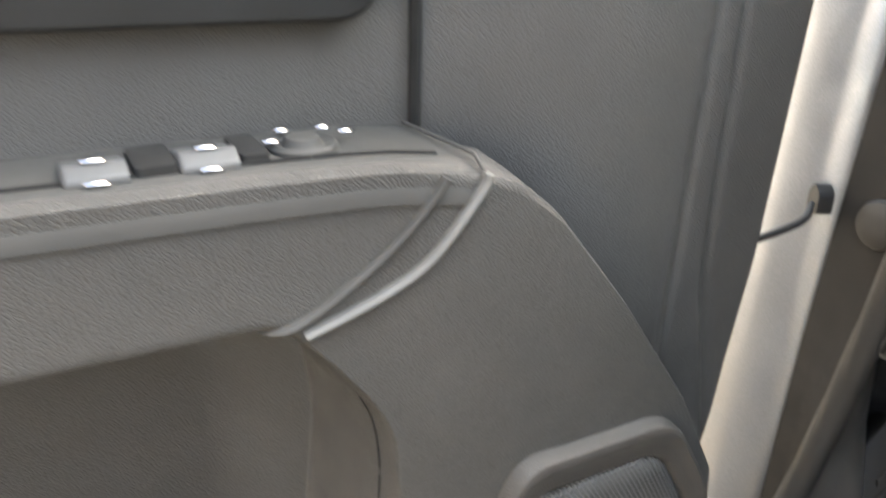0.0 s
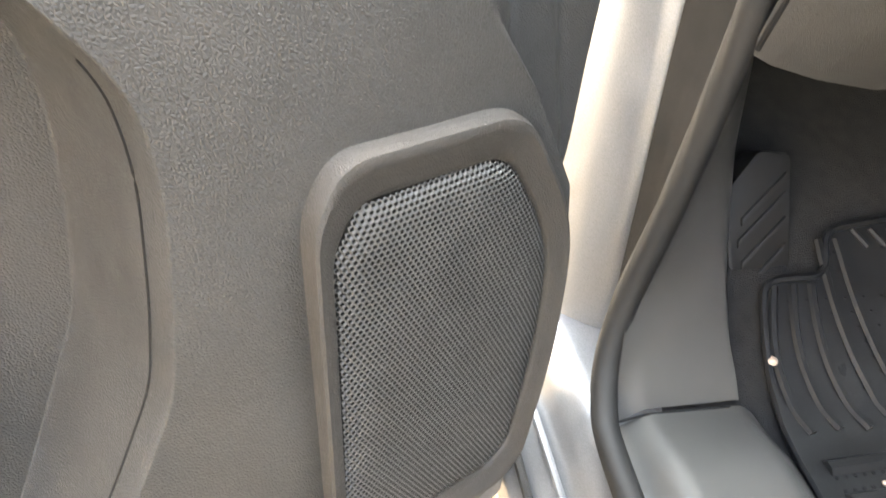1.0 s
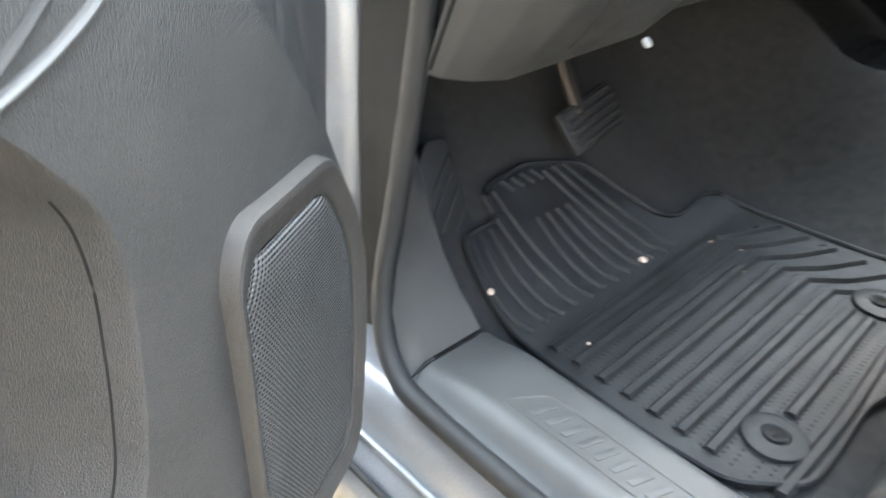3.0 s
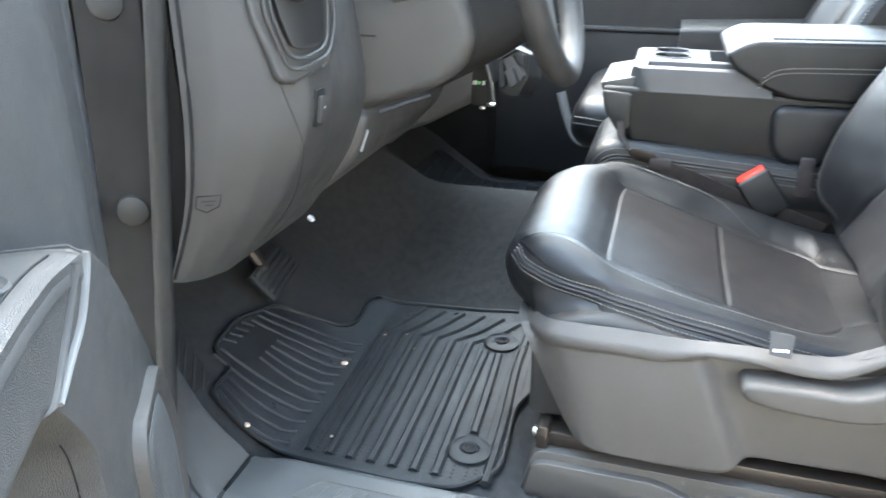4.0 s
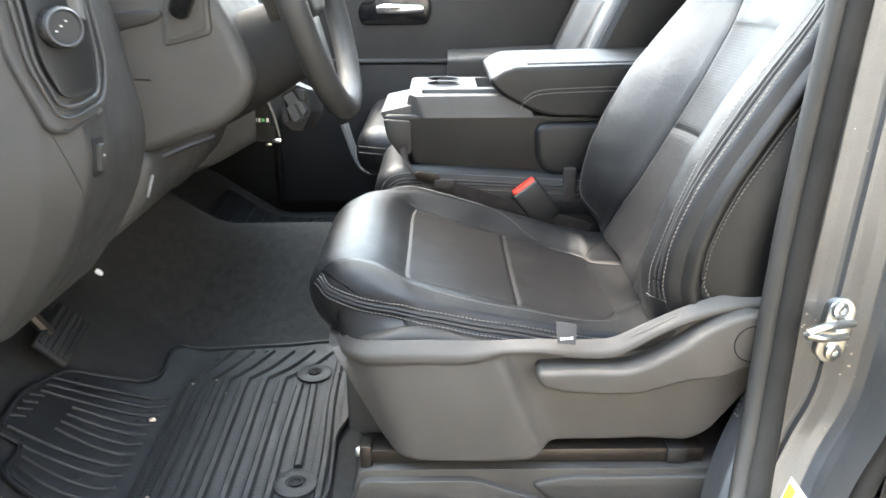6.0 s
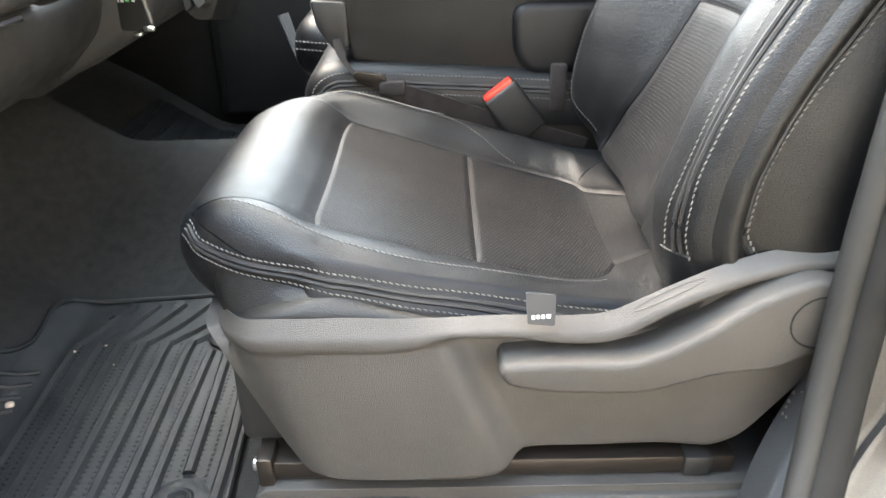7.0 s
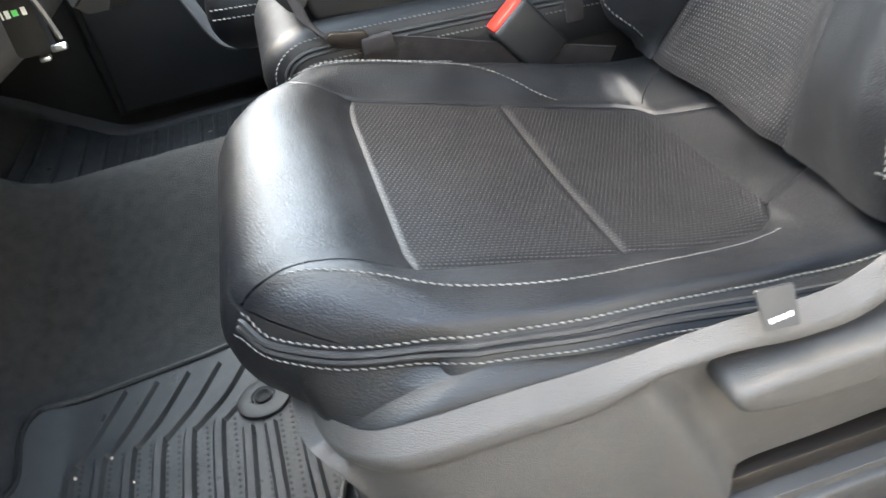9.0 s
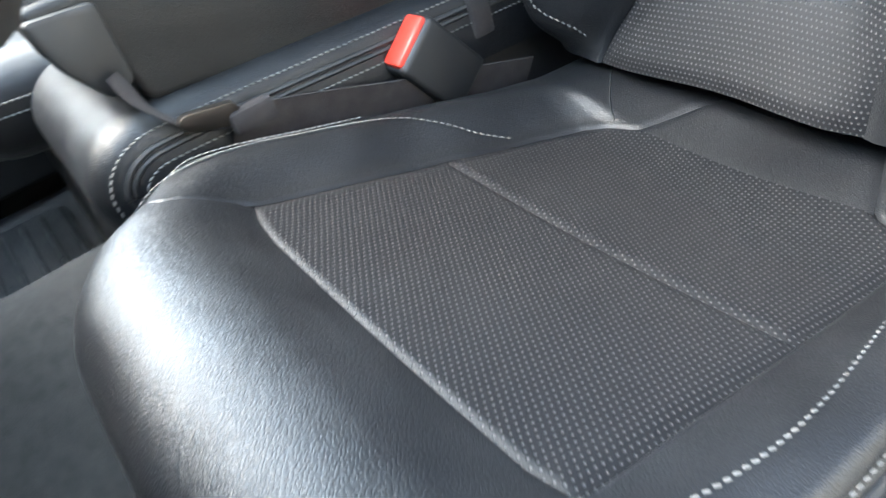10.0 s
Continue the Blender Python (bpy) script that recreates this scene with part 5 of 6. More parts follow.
def ribbon(path, wide, thick, across):
    """A flat webbing band along a path."""
    p = [Vector(q) for q in path]
    bm = bmesh.new()
    rows = []
    for i, q in enumerate(p):
        d = (p[min(i + 1, len(p) - 1)] - p[max(i - 1, 0)]).normalized()
        a = (Vector(across) - d * Vector(across).dot(d)).normalized()
        n = d.cross(a)
        rows.append([bm.verts.new(q + a * (s * wide / 2) + n * (h * thick / 2)) for s, h in ((-1, -1), (1, -1), (1, 1), (-1, 1))])
    for a, b in zip(rows, rows[1:]):
        for j in range(4):
            bm.faces.new((a[j], a[(j + 1) % 4], b[(j + 1) % 4], b[j]))
    bm.faces.new(rows[0])
    bm.faces.new(rows[-1])
    return bm


def make_lap_belt():
    b = thing("lap_belt", (0.15, 0.68, 0.3), "grey-mauve centre lap belt with a metal tongue lying beside the cushion", "belt")
    part("webbing", ribbon(smooth_path([(0.10, 0.655, 0.340), (0.17, 0.650, 0.320), (0.25, 0.652, 0.292), (0.34, 0.660, 0.262), (0.42, 0.665, 0.235)], 8), 0.040, 0.002, (0.25, -0.25, 0.9)), M_BELT, b)
    part("slack", tube(smooth_path([(0.035, 0.672, 0.415), (0.045, 0.662, 0.385), (0.07, 0.658, 0.355), (0.105, 0.655, 0.342)], 6), 0.008, 8, False, 0.3), M_BELT, b)
    t = part("tongue", prism(round_poly([(-0.02, -0.009), (0.022, -0.012), (0.026, 0.0), (0.022, 0.012), (-0.02, 0.009), (-0.028, 0)], 0.005), lambda a, c, q: (0.085 + a, 0.650 + q - 0.2 * c, 0.358 + c - 0.25 * a), 0.004, -0.004, 0.002), M_RAIL, b, "dark metal belt tongue")
    part("tongue_grip", box(0.098, 0.138, 0.640, 0.656, 0.334, 0.356, 0.005), M_BELT, t)
    return hang(b)


make_lap_belt()


def make_passenger_seat():
    s = thing("car_seat", (0.25, 1.25, 0.0), "black leather passenger seat with grey stitching", "seat")
    part("cushion", soft_block(-0.10, 0.50, 0.985, 1.48, 0.235, 0.362, 0.055, 0.10), M_LEATHER, s)
    part("base", box(-0.03, 0.52, 1.02, 1.46, 0.0, 0.25, 0.02), M_SHIELD, s)

    def fn(u, v):
        z = 0.30 + 0.72 * u
        y = 0.985 + 0.495 * v
        x = 0.470 + 0.47 * (z - 0.489)
        e = min(v, 1 - v)
        b = 0.065 * (1 - ease(0.16, 0.34, e)) - 0.045 * (1 - min(1, e / 0.06) ** 0.5)
        return (x - b, y, z - 0.45 * b)

    part("backrest", grid(fn, 50, 60), M_LEATHER, s, "black leather passenger backrest")
    part("backrest_side", grid(lambda u, v: Vector(fn(u, 0.0)) + Vector((0.17 * v, -0.008 * math.sin(math.pi * v), -0.01 * v)), 40, 10), M_LEATHER_SIDE, s)
    part("backrest_shell", prism([(0.47, 0.27), (0.56, 0.26), (0.88, 1.0), (0.78, 1.02)], lambda a, b, q: (a, q, b), 1.0, 1.46, 0.01), M_DARK, s)
    for v in (0.012, 0.045):
        finish("stitching", stitch_row([Vector(fn(i / 50, v)) + Vector((-0.001, -0.001, 0)) for i in range(51)], lambda p: (-0.7, -0.7, 0.1), 0.0075, 0.0056, 0.0013), M_THREAD, s)
    for z in (0.345, 0.330):
        finish("stitching", stitch_row([Vector((-0.085 + 0.5 * i / 40, 0.984, z - 0.05 * i / 40)) for i in range(41)], lambda p: (0, -1, 0.2), 0.0075, 0.0056, 0.0012), M_THREAD, s)
    return hang(s)


make_passenger_seat()

# ---- floor mats ----
MAT_EDGE = [(-0.066, 0.118), (-0.066, 0.16), (-0.074, 0.285), (-0.045, 0.375), (-0.030, 0.50), (-0.06, 0.60), (-0.125, 0.628), (-0.21, 0.611), (-0.33, 0.600), (-0.430, 0.592), (-0.444, 0.550), (-0.433, 0.462),
            (-0.448, 0.424), (-0.497, 0.388), (-0.552, 0.352), (-0.577, 0.25), (-0.568, 0.163), (-0.528, 0.153), (-0.528, 0.083), (-0.464, 0.068), (-0.348, 0.061), (-0.211, 0.055), (-0.122, 0.062)]


def mat_z(x, y):
    return lerp_list(TOE, x)


def inside_poly(p, x, y):
    c = False
    for i in range(len(p)):
        (a, b), (e, f) = p[i], p[i - 1]
        if (b > y) != (f > y) and x < (e - a) * (y - b) / (f - b) + a:
            c = not c
    return c


def draped(outline, n=70, lift=0.0, thick=0.008, zf=mat_z):
    """A thin rubber sheet of that outline lying on the floor's profile."""
    bm = bmesh.new()
    top = [bm.verts.new((x, y, 0)) for x, y in outline]
    bm.faces.new(top)
    for k in range(1, 26):
        x = -0.66 + 0.66 * k / 26
        geom = list(bm.verts) + list(bm.edges) + list(bm.faces)
        bmesh.ops.bisect_plane(bm, geom=geom, plane_co=(x, 0, 0), plane_no=(1, 0, 0))
    r = bmesh.ops.extrude_face_region(bm, geom=list(bm.faces))
    up = {v for v in r["geom"] if isinstance(v, bmesh.types.BMVert)}
    for v in bm.verts:
        v.co.z = zf(v.co.x, v.co.y) + lift + (0.0 if v in up else -thick)
    return bm


def strip_on_mat(path, r, lift=0.0, zf=mat_z):
    pts = [(x, y, zf(x, y) + lift) for x, y in path]
    return tube(pts, r, 6, False, 0.75)


def make_driver_mat():
    m = thing("driver_floor_mat", (-0.3, 0.3, 0.0), "black ribbed rubber floor mat with two eyelets and crumbs", "floor mat")
    outline = round_poly(MAT_EDGE, 0.022, 4)
    part("sheet", draped(outline), M_MAT, m, "black rubber sheet")
    part("lip", tube([(x, y, mat_z(x, y) + 0.002) for x, y in [q for a, b in zip(outline, outline[1:] + outline[:1]) for q in (a, ((a[0] + b[0]) / 2, (a[1] + b[1]) / 2))]], 0.0038, 6, True), M_MAT, m)
    # straight ribs that turn off towards the tunnel
    for i in range(9):
        xb, xk = -0.362 + 0.0345 * i, -0.380 + 0.0362 * i
        path = [(xb, 0.082), ((xb + xk) / 2, 0.28), (xk, 0.455)]
        if i < 6:
            path += [(xk + 0.010, 0.482), (xk + 0.026 + 0.004 * i, 0.520), (xk + 0.052 + 0.006 * i, 0.585)]
        elif i == 6:
            path = [(xb, 0.082), (xb - 0.006, 0.25), (xb - 0.008, 0.448)]
        elif i == 7:
            path = [(-0.123, 0.196), (-0.128, 0.30), (-0.136, 0.445)]
        else:
            path = [(-0.079, 0.085), (-0.083, 0.24), (-0.094, 0.40), (-0.096, 0.56)]
        pts = [q.to_tuple()[:2] for q in smooth_path([(a, b, 0) for a, b in path], 5)]
        part("rib", strip_on_mat(pts, 0.0082, 0.0006), M_MAT, m)
    # curved cross ribs of the toe area
    for i in range(12):
        left = (-0.522 if i < 3 else -0.560, 0.094 + 0.0203 * i)
        if 5 <= i <= 8:
            dash = [(-0.568 + 0.016 * k / 4, left[1] + 0.012 * k / 4) for k in range(5)]
            part("cross_rib", strip_on_mat(dash, 0.0040, 0.0012), M_MAT, m)
            left = (-0.512, left[1] + 0.020)
        right = (-0.397 - 0.002 * (i % 2), 0.088 + 0.0286 * i)
        n = 14
        path = [(left[0] + (right[0] - left[0]) * k / n, left[1] + (right[1] - left[1]) * k / n - (0.013 - 0.0012 * i) * math.sin(math.pi * k / n)) for k in range(n + 1)]
        part("cross_rib", strip_on_mat(path, 0.0046, 0.0016), M_MAT, m)
    # studs
    verts, faces = [], []

    def stud(x, y, r=0.0021, h=0.0006):
        if not inside_poly(outline, x, y):
            return
        b = len(verts)
        z = mat_z(x, y)
        for hh, rr in ((0, r), (h, r * 0.9)):
            for k in range(5):
                verts.append((x + rr * math.cos(1.2566 * k), y + rr * math.sin(1.2566 * k), z + hh))
        faces.append(tuple(b + 5 + k for k in range(5)))
        for k in range(5):
            faces.append((b + k, b + (k + 1) % 5, b + 5 + (k + 1) % 5, b + 5 + k))

    for i in range(9):
        for dx in (0.010, 0.0235):
            for j in range(44):
                stud(-0.362 + 0.0345 * i + dx - 0.014 * j / 44, 0.085 + 0.0090 * j)
    for i in range(12):
        for j in range(9):
            stud(-0.51 + 0.0125 * j, 0.106 + 0.0203 * i + 0.008 * i * j / 8, 0.0018, 0.0006)
    me = bpy.data.meshes.new("studs")
    me.from_pydata(verts, [], faces)
    finish("dimple_field", me, M_HOLE, m, "", False)["kind"] = "stuff"
    for x, y in ((-0.141, 0.489), (-0.119, 0.151)):
        ring = part("eyelet", lathe([(0.034, 0.0), (0.034, 0.004), (0.030, 0.006), (0.016, 0.0065), (0.013, 0.004)], (x, y, 0.001), (0, 0, 1), 28), M_MAT, m, "moulded eyelet ring")
        part("hook", lathe([(0.0115, 0.0), (0.0115, 0.0075), (0.0095, 0.008), (0.006, 0.0045), (0.002, 0.004)], (x, y, 0.001), (0, 0, 1), 20), M_HOLE, ring)
    return hang(m)


make_driver_mat()
pm = thing("passenger_floor_mat", (-0.3, 1.25, 0.0), "black ribbed rubber mat on the passenger floor", "floor mat")
pmo = round_poly([(-0.56, 1.06), (-0.05, 1.06), (-0.05, 1.48), (-0.56, 1.48)], 0.03)
part("sheet", draped(pmo), M_MAT, pm)
for i in range(15):
    part("rib", strip_on_mat([(-0.54 + 0.034 * i, 1.085), (-0.535 + 0.034 * i, 1.25), (-0.54 + 0.034 * i, 1.46)], 0.006, 0.001), M_MAT, pm)
hang(pm)

rm = thing("rear_floor_mat", (0.8, 0.3, 0.0), "black ribbed rubber mat on the rear floor", "floor mat")
part("sheet", box(0.46, 1.25, 0.03, 0.62, -0.006, 0.004, 0.003), M_MAT, rm)
for i in range(18):
    part("rib", tube([(0.49 + 0.042 * i, 0.05, 0.004), (0.47 + 0.042 * i, 0.30, 0.004), (0.49 + 0.042 * i, 0.60, 0.004)], 0.008, 6, False, 0.75), M_MAT, rm)
hang(rm)

for i, (x, y, r) in enumerate(((-0.403, 0.324, 0.0065), (-0.461, 0.072, 0.006), (-0.341, 0.123, 0.003), (-0.30, 0.42, 0.002), (-0.33, 0.47, 0.002), (-0.372, 0.455, 0.0025))):
    bm = bmesh.new()
    bmesh.ops.create_icosphere(bm, subdivisions=2, radius=r, matrix=Matrix.Translation((x, y, mat_z(x, y) + r * 0.6)) @ Matrix.Diagonal((1, 1, 0.6, 1)))
    tagged(part("crumb", bm, M_CRUMB), "pale dried crumb lying on the mat", "crumb", "crumbs on the mat")


# ---- dashboard ----
STATIONS = [
    (-0.034, [(0.328, -0.478), (0.40, -0.452), (0.45, -0.436), (0.55, -0.425), (0.73, -0.425), (0.95, -0.425)]),
    (-0.020, [(0.322, -0.470), (0.40, -0.425), (0.45, -0.405), (0.55, -0.385), (0.73, -0.385), (0.95, -0.39)]),
    (0.010, [(0.316, -0.458), (0.40, -0.395), (0.45, -0.368), (0.54, -0.338), (0.70, -0.345), (0.95, -0.36)]),
    (0.050, [(0.312, -0.448), (0.40, -0.372), (0.46, -0.335), (0.54, -0.302), (0.70, -0.314), (0.95, -0.34)]),
    (0.100, [(0.318, -0.440), (0.40, -0.366), (0.46, -0.328), (0.54, -0.294), (0.70, -0.305), (0.95, -0.34)]),
    (0.220, [(0.338, -0.412), (0.40, -0.362), (0.46, -0.328), (0.54, -0.304), (0.70, -0.325), (0.95, -0.36)]),
    (0.262, [(0.360, -0.404), (0.40, -0.370), (0.46, -0.335), (0.54, -0.312), (0.70, -0.335), (0.95, -0.37)]),
    (0.272, [(0.385, -0.425), (0.40, -0.410), (0.46, -0.380), (0.54, -0.360), (0.70, -0.380), (0.95, -0.40)]),
    (0.480, [(0.385, -0.430), (0.40, -0.420), (0.46, -0.385), (0.54, -0.365), (0.70, -0.380), (0.95, -0.40)]),
    (0.640, [(0.340, -0.420), (0.40, -0.400), (0.46, -0.372), (0.54, -0.350), (0.70, -0.350), (0.95, -0.38)]),
    (1.000, [(0.340, -0.420), (0.40, -0.400), (0.46, -0.372), (0.54, -0.350), (0.70, -0.350), (0.95, -0.38)]),
    (1.540, [(0.330, -0.430), (0.40, -0.400), (0.46, -0.372), (0.54, -0.350), (0.70, -0.350), (0.95, -0.38)]),
]


def dash_x(y, t):
    """Surface at a height fraction t of the station profiles: returns x and z."""
    ys = [s[0] for s in STATIONS]
    y = min(max(y, ys[0]), ys[-1])
    k = 0
    while k < len(ys) - 2 and y > ys[k + 1]:
        k += 1
    f = (y - ys[k]) / (ys[k + 1] - ys[k])
    vals = []
    for s in (STATIONS[k], STATIONS[k + 1]):
        z0, z1 = s[1][0][0], s[1][-1][0]
        z = z0 + (z1 - z0) * t
        # softened reading of the profile
        x = sum(lerp_list(s[1], z + d) for d in (-0.03, -0.015, 0, 0.015, 0.03)) / 5 if 0.05 < t else lerp_list(s[1], z)
        vals.append((x, z))
    return vals[0][0] * (1 - f) + vals[1][0] * f, vals[0][1] * (1 - f) + vals[1][1] * f


def dash_fn(u, v):
    y = -0.034 + 1.574 * (u ** 1.9)
    if v < 0.12:
        x, z = dash_x(y, 0.0)
        k = 1 - v / 0.12
        return (x - 0.30 * k, y, z + 0.03 * k - 0.004 * math.sin(math.pi * k))
    x, z = dash_x(y, (v - 0.12) / 0.88)
    return (x, y, z)


def on_dash(y, z, d=0.0):
    """A point of the dash's skin at y and z, d in front of it."""
    lo, hi = 0.0, 1.0
    for _ in range(30):
        m = (lo + hi) / 2
        lo, hi = (m, hi) if dash_x(y, m)[1] < z else (lo, m)
    x = dash_x(y, lo)[0]
    x2 = dash_x(y + 0.012, lo)[0]
    n = Vector((0.012, -(x2 - x), 0)).normalized()
    return Vector((x, y, z)) + n * d


def make_dashboard():
    d = thing("dashboard", (-0.45, 0.7, 0.3), "charcoal plastic dashboard with light switch panel and knee panel", "dashboard", kind="structure")
    part("skin", grid(dash_fn, 170, 90), M_DASH, d, "charcoal grained dash panel")
    part("top", box(-0.85, -0.40, -0.03, 1.58, 0.93, 0.96, 0.01), M_DASH, d)
    # lines between the panels
    part("joint", tube([on_dash(0.020 + 0.085 * ease(0.62, 0.33, z), z, 0.0) for z in [0.345 + 0.27 * i / 24 for i in range(25)]], 0.0007, 5), M_HOLE, d)
    part("edge_joint", tube([on_dash(-0.031, 0.335 + 0.55 * i / 20, 0.001) for i in range(21)], 0.0022, 6), M_HOLE, d)
    # light switch panel
    Q = [(0.020, 0.580), (0.090, 0.601), (0.110, 0.64), (0.118, 0.80), (0.06, 0.87), (-0.004, 0.84), (0.004, 0.66)]
    bez = part("switch_bezel", prism(round_poly(Q, 0.018), lambda a, b, q: on_dash(a, b, q), -0.010, 0.014, 0.009, 5), M_DASH, d, "rounded switch surround")
    Q2 = [(0.036, 0.622), (0.072, 0.632), (0.080, 0.67), (0.086, 0.83), (0.022, 0.83), (0.024, 0.67)]
    part("switch_plate", prism(round_poly(Q2, 0.012), lambda a, b, q: on_dash(a, b, q), 0.004, 0.0160, 0.002), M_DARK, bez, "black switch plate")
    ax = Vector((0.78, -0.62, 0.05))
    knob = part("light_knob", lathe([(0.022, 0), (0.022, 0.016), (0.020, 0.019), (0.018, 0.019), (0.017, 0.017), (0.004, 0.017)], on_dash(0.043, 0.700, 0.014), ax, 36), M_DARK, bez, "ribbed headlight knob")
    k1 = ax.normalized().cross(Vector((0, 0, 1))).normalized()
    k2 = k1.cross(ax.normalized())
    mid = on_dash(0.043, 0.700, 0.014) + ax.normalized() * 0.019
    part("knob_ring", tube([mid + (k1 * math.cos(k * math.pi / 16) + k2 * math.sin(k * math.pi / 16)) * 0.0192 for k in range(32)], 0.0012, 6, True, 1.0, ax), M_SILVER, knob)
    for i in range(28):
        a = 2 * math.pi * i / 28
        e1 = ax.normalized().cross(Vector((0, 0, 1))).normalized()
        e2 = e1.cross(ax.normalized())
        foot = on_dash(0.043, 0.700, 0.014) + (e1 * math.cos(a) + e2 * math.sin(a)) * 0.0222
        part("knob_rib", tube([foot + ax.normalized() * 0.003, foot + ax.normalized() * 0.015], 0.0009, 5), M_DARK, knob)
    for lip in ([(0.030, 0.600), (0.084, 0.615), (0.098, 0.65), (0.105, 0.815), (0.05, 0.85), (0.008, 0.83), (0.014, 0.665)], [(0.033, 0.612), (0.078, 0.624), (0.088, 0.660), (0.095, 0.822), (0.05, 0.84), (0.016, 0.825), (0.019, 0.667)]):
        part("bezel_lip", tube([on_dash(a, b, 0.0140) for a, b in round_poly(lip, 0.014)], 0.0024, 6, True, 1.0, (1, 0, 0)), M_DASH, bez)
    for i in range(3):
        part("symbol", bars([(0.036 + 0.005 * i, 0.0378 + 0.005 * i, 0.696 + 0.005 * i)], lambda a, b: Vector(on_dash(a, b, 0.0)) + ax.normalized() * 0.0325, 0.0008), M_WHITE, knob, smooth=False)
    for z0, z1 in ((0.737, 0.752), (0.758, 0.780)):
        part("push_button", prism(round_poly([(0.026, z0), (0.054, z0 + 0.002), (0.054, z1 + 0.002), (0.026, z1)], 0.003), lambda a, b, q: on_dash(a, b, q), 0.012, 0.0190, 0.0015), M_DASH, bez)
    part("dimmer", prism(round_poly([(0.062, 0.708), (0.072, 0.704), (0.075, 0.742), (0.058, 0.760), (0.050, 0.756), (0.064, 0.738)], 0.004), lambda a, b, q: on_dash(a, b, q), 0.010, 0.024, 0.003), M_STRIP, bez, "pale dimmer wheel")
    # parking brake release
    rel = part("brake_release", prism(round_poly([(0.060, 0.524), (0.080, 0.524), (0.080, 0.572), (0.060, 0.572)], 0.005), lambda a, b, q: on_dash(a, b, q), -0.001, 0.0035, 0.001), M_DARK, d, "black parking brake switch")
    part("rocker", prism(round_poly([(0.064, 0.530), (0.076, 0.530), (0.076, 0.564), (0.064, 0.564)], 0.003), lambda a, b, q: on_dash(a, b, q), 0.002, 0.0085, 0.002), M_DASH, rel)
    part("symbol", bars([(0.068, 0.072, 0.550)], lambda a, b: on_dash(a, b, 0.009), 0.0014), M_WHITE, rel, smooth=False)
    # bonnet release sign, pressed into the end panel
    H = [(-0.0285, 0.436), (-0.0225, 0.430), (-0.015, 0.437), (-0.015, 0.452), (-0.0285, 0.452)]
    part("badge_rim", tube([on_dash(a, b, 0.0016) for a, b in H], 0.0007, 5, True, 1.0, (1, 0, 0)), M_HOLE, d)
    part("release_badge", prism(H, lambda a, b, q: on_dash(a, b, q), -0.001, 0.0012, 0.0003), M_DASH, d)
    part("symbol", bars([(-0.026, -0.0185, 0.445), (-0.024, -0.020, 0.440)], lambda a, b: on_dash(a, b, 0.0018), 0.0008), M_DARK, d, smooth=False)
    part("clip", lathe([(0.004, 0), (0.0045, 0.006), (0.003, 0.010), (0.001, 0.011)], (-0.404, 0.223, 0.336), (0.8, -0.3, -0.4), 10), M_WHITE, d, "small white plastic clip")
    # dark lower closing panel and tunnel side of the dash
    part("lower_cover", prism(round_poly([(-0.78, 0.33), (-0.50, 0.335), (-0.40, 0.36), (-0.33, 0.43), (-0.31, 0.505), (-0.78, 0.55)], 0.03, 6), lambda a, b, q: (a, q, b), 0.70, 0.255, 0.02, 4), M_DASH, d, "charcoal lower knee panel")
    part("air_slot", tube([(-0.295, 0.262, 0.500), (-0.255, 0.275, 0.515), (-0.225, 0.29, 0.524)], 0.0036, 6), M_DARK, d)
    part("corner_cap", tube([(-0.306, 0.240, 0.478), (-0.310, 0.232, 0.462), (-0.312, 0.224, 0.449)], 0.0024, 6), M_STRIP, d)
    part("panel_joint", tube([on_dash(0.2655, 0.40 + 0.48 * i / 20, 0.0005) for i in range(21)], 0.0014, 5), M_HOLE, d)
    part("centre_stack", prism(round_poly([(-0.80, 0.30), (-0.52, 0.31), (-0.36, 0.37), (-0.25, 0.43), (-0.235, 0.62), (-0.36, 0.72), (-0.80, 0.72)], 0.03), lambda a, b, q: (a, q, b), 1.02, 0.70, 0.02, 3), M_DASH, d, "dark centre stack")
    part("end_trim", tube(smooth_path([(-0.145, 1.18, 0.36), (-0.125, 1.17, 0.30), (-0.105, 1.16, 0.255), (-0.08, 1.15, 0.235), (-0.052, 1.15, 0.24)], 6), lambda t: 0.016 - 0.006 * t, 10, False, 0.6), M_STRIP, d, "pale grey lower trim")
    return hang(d)


make_dashboard()


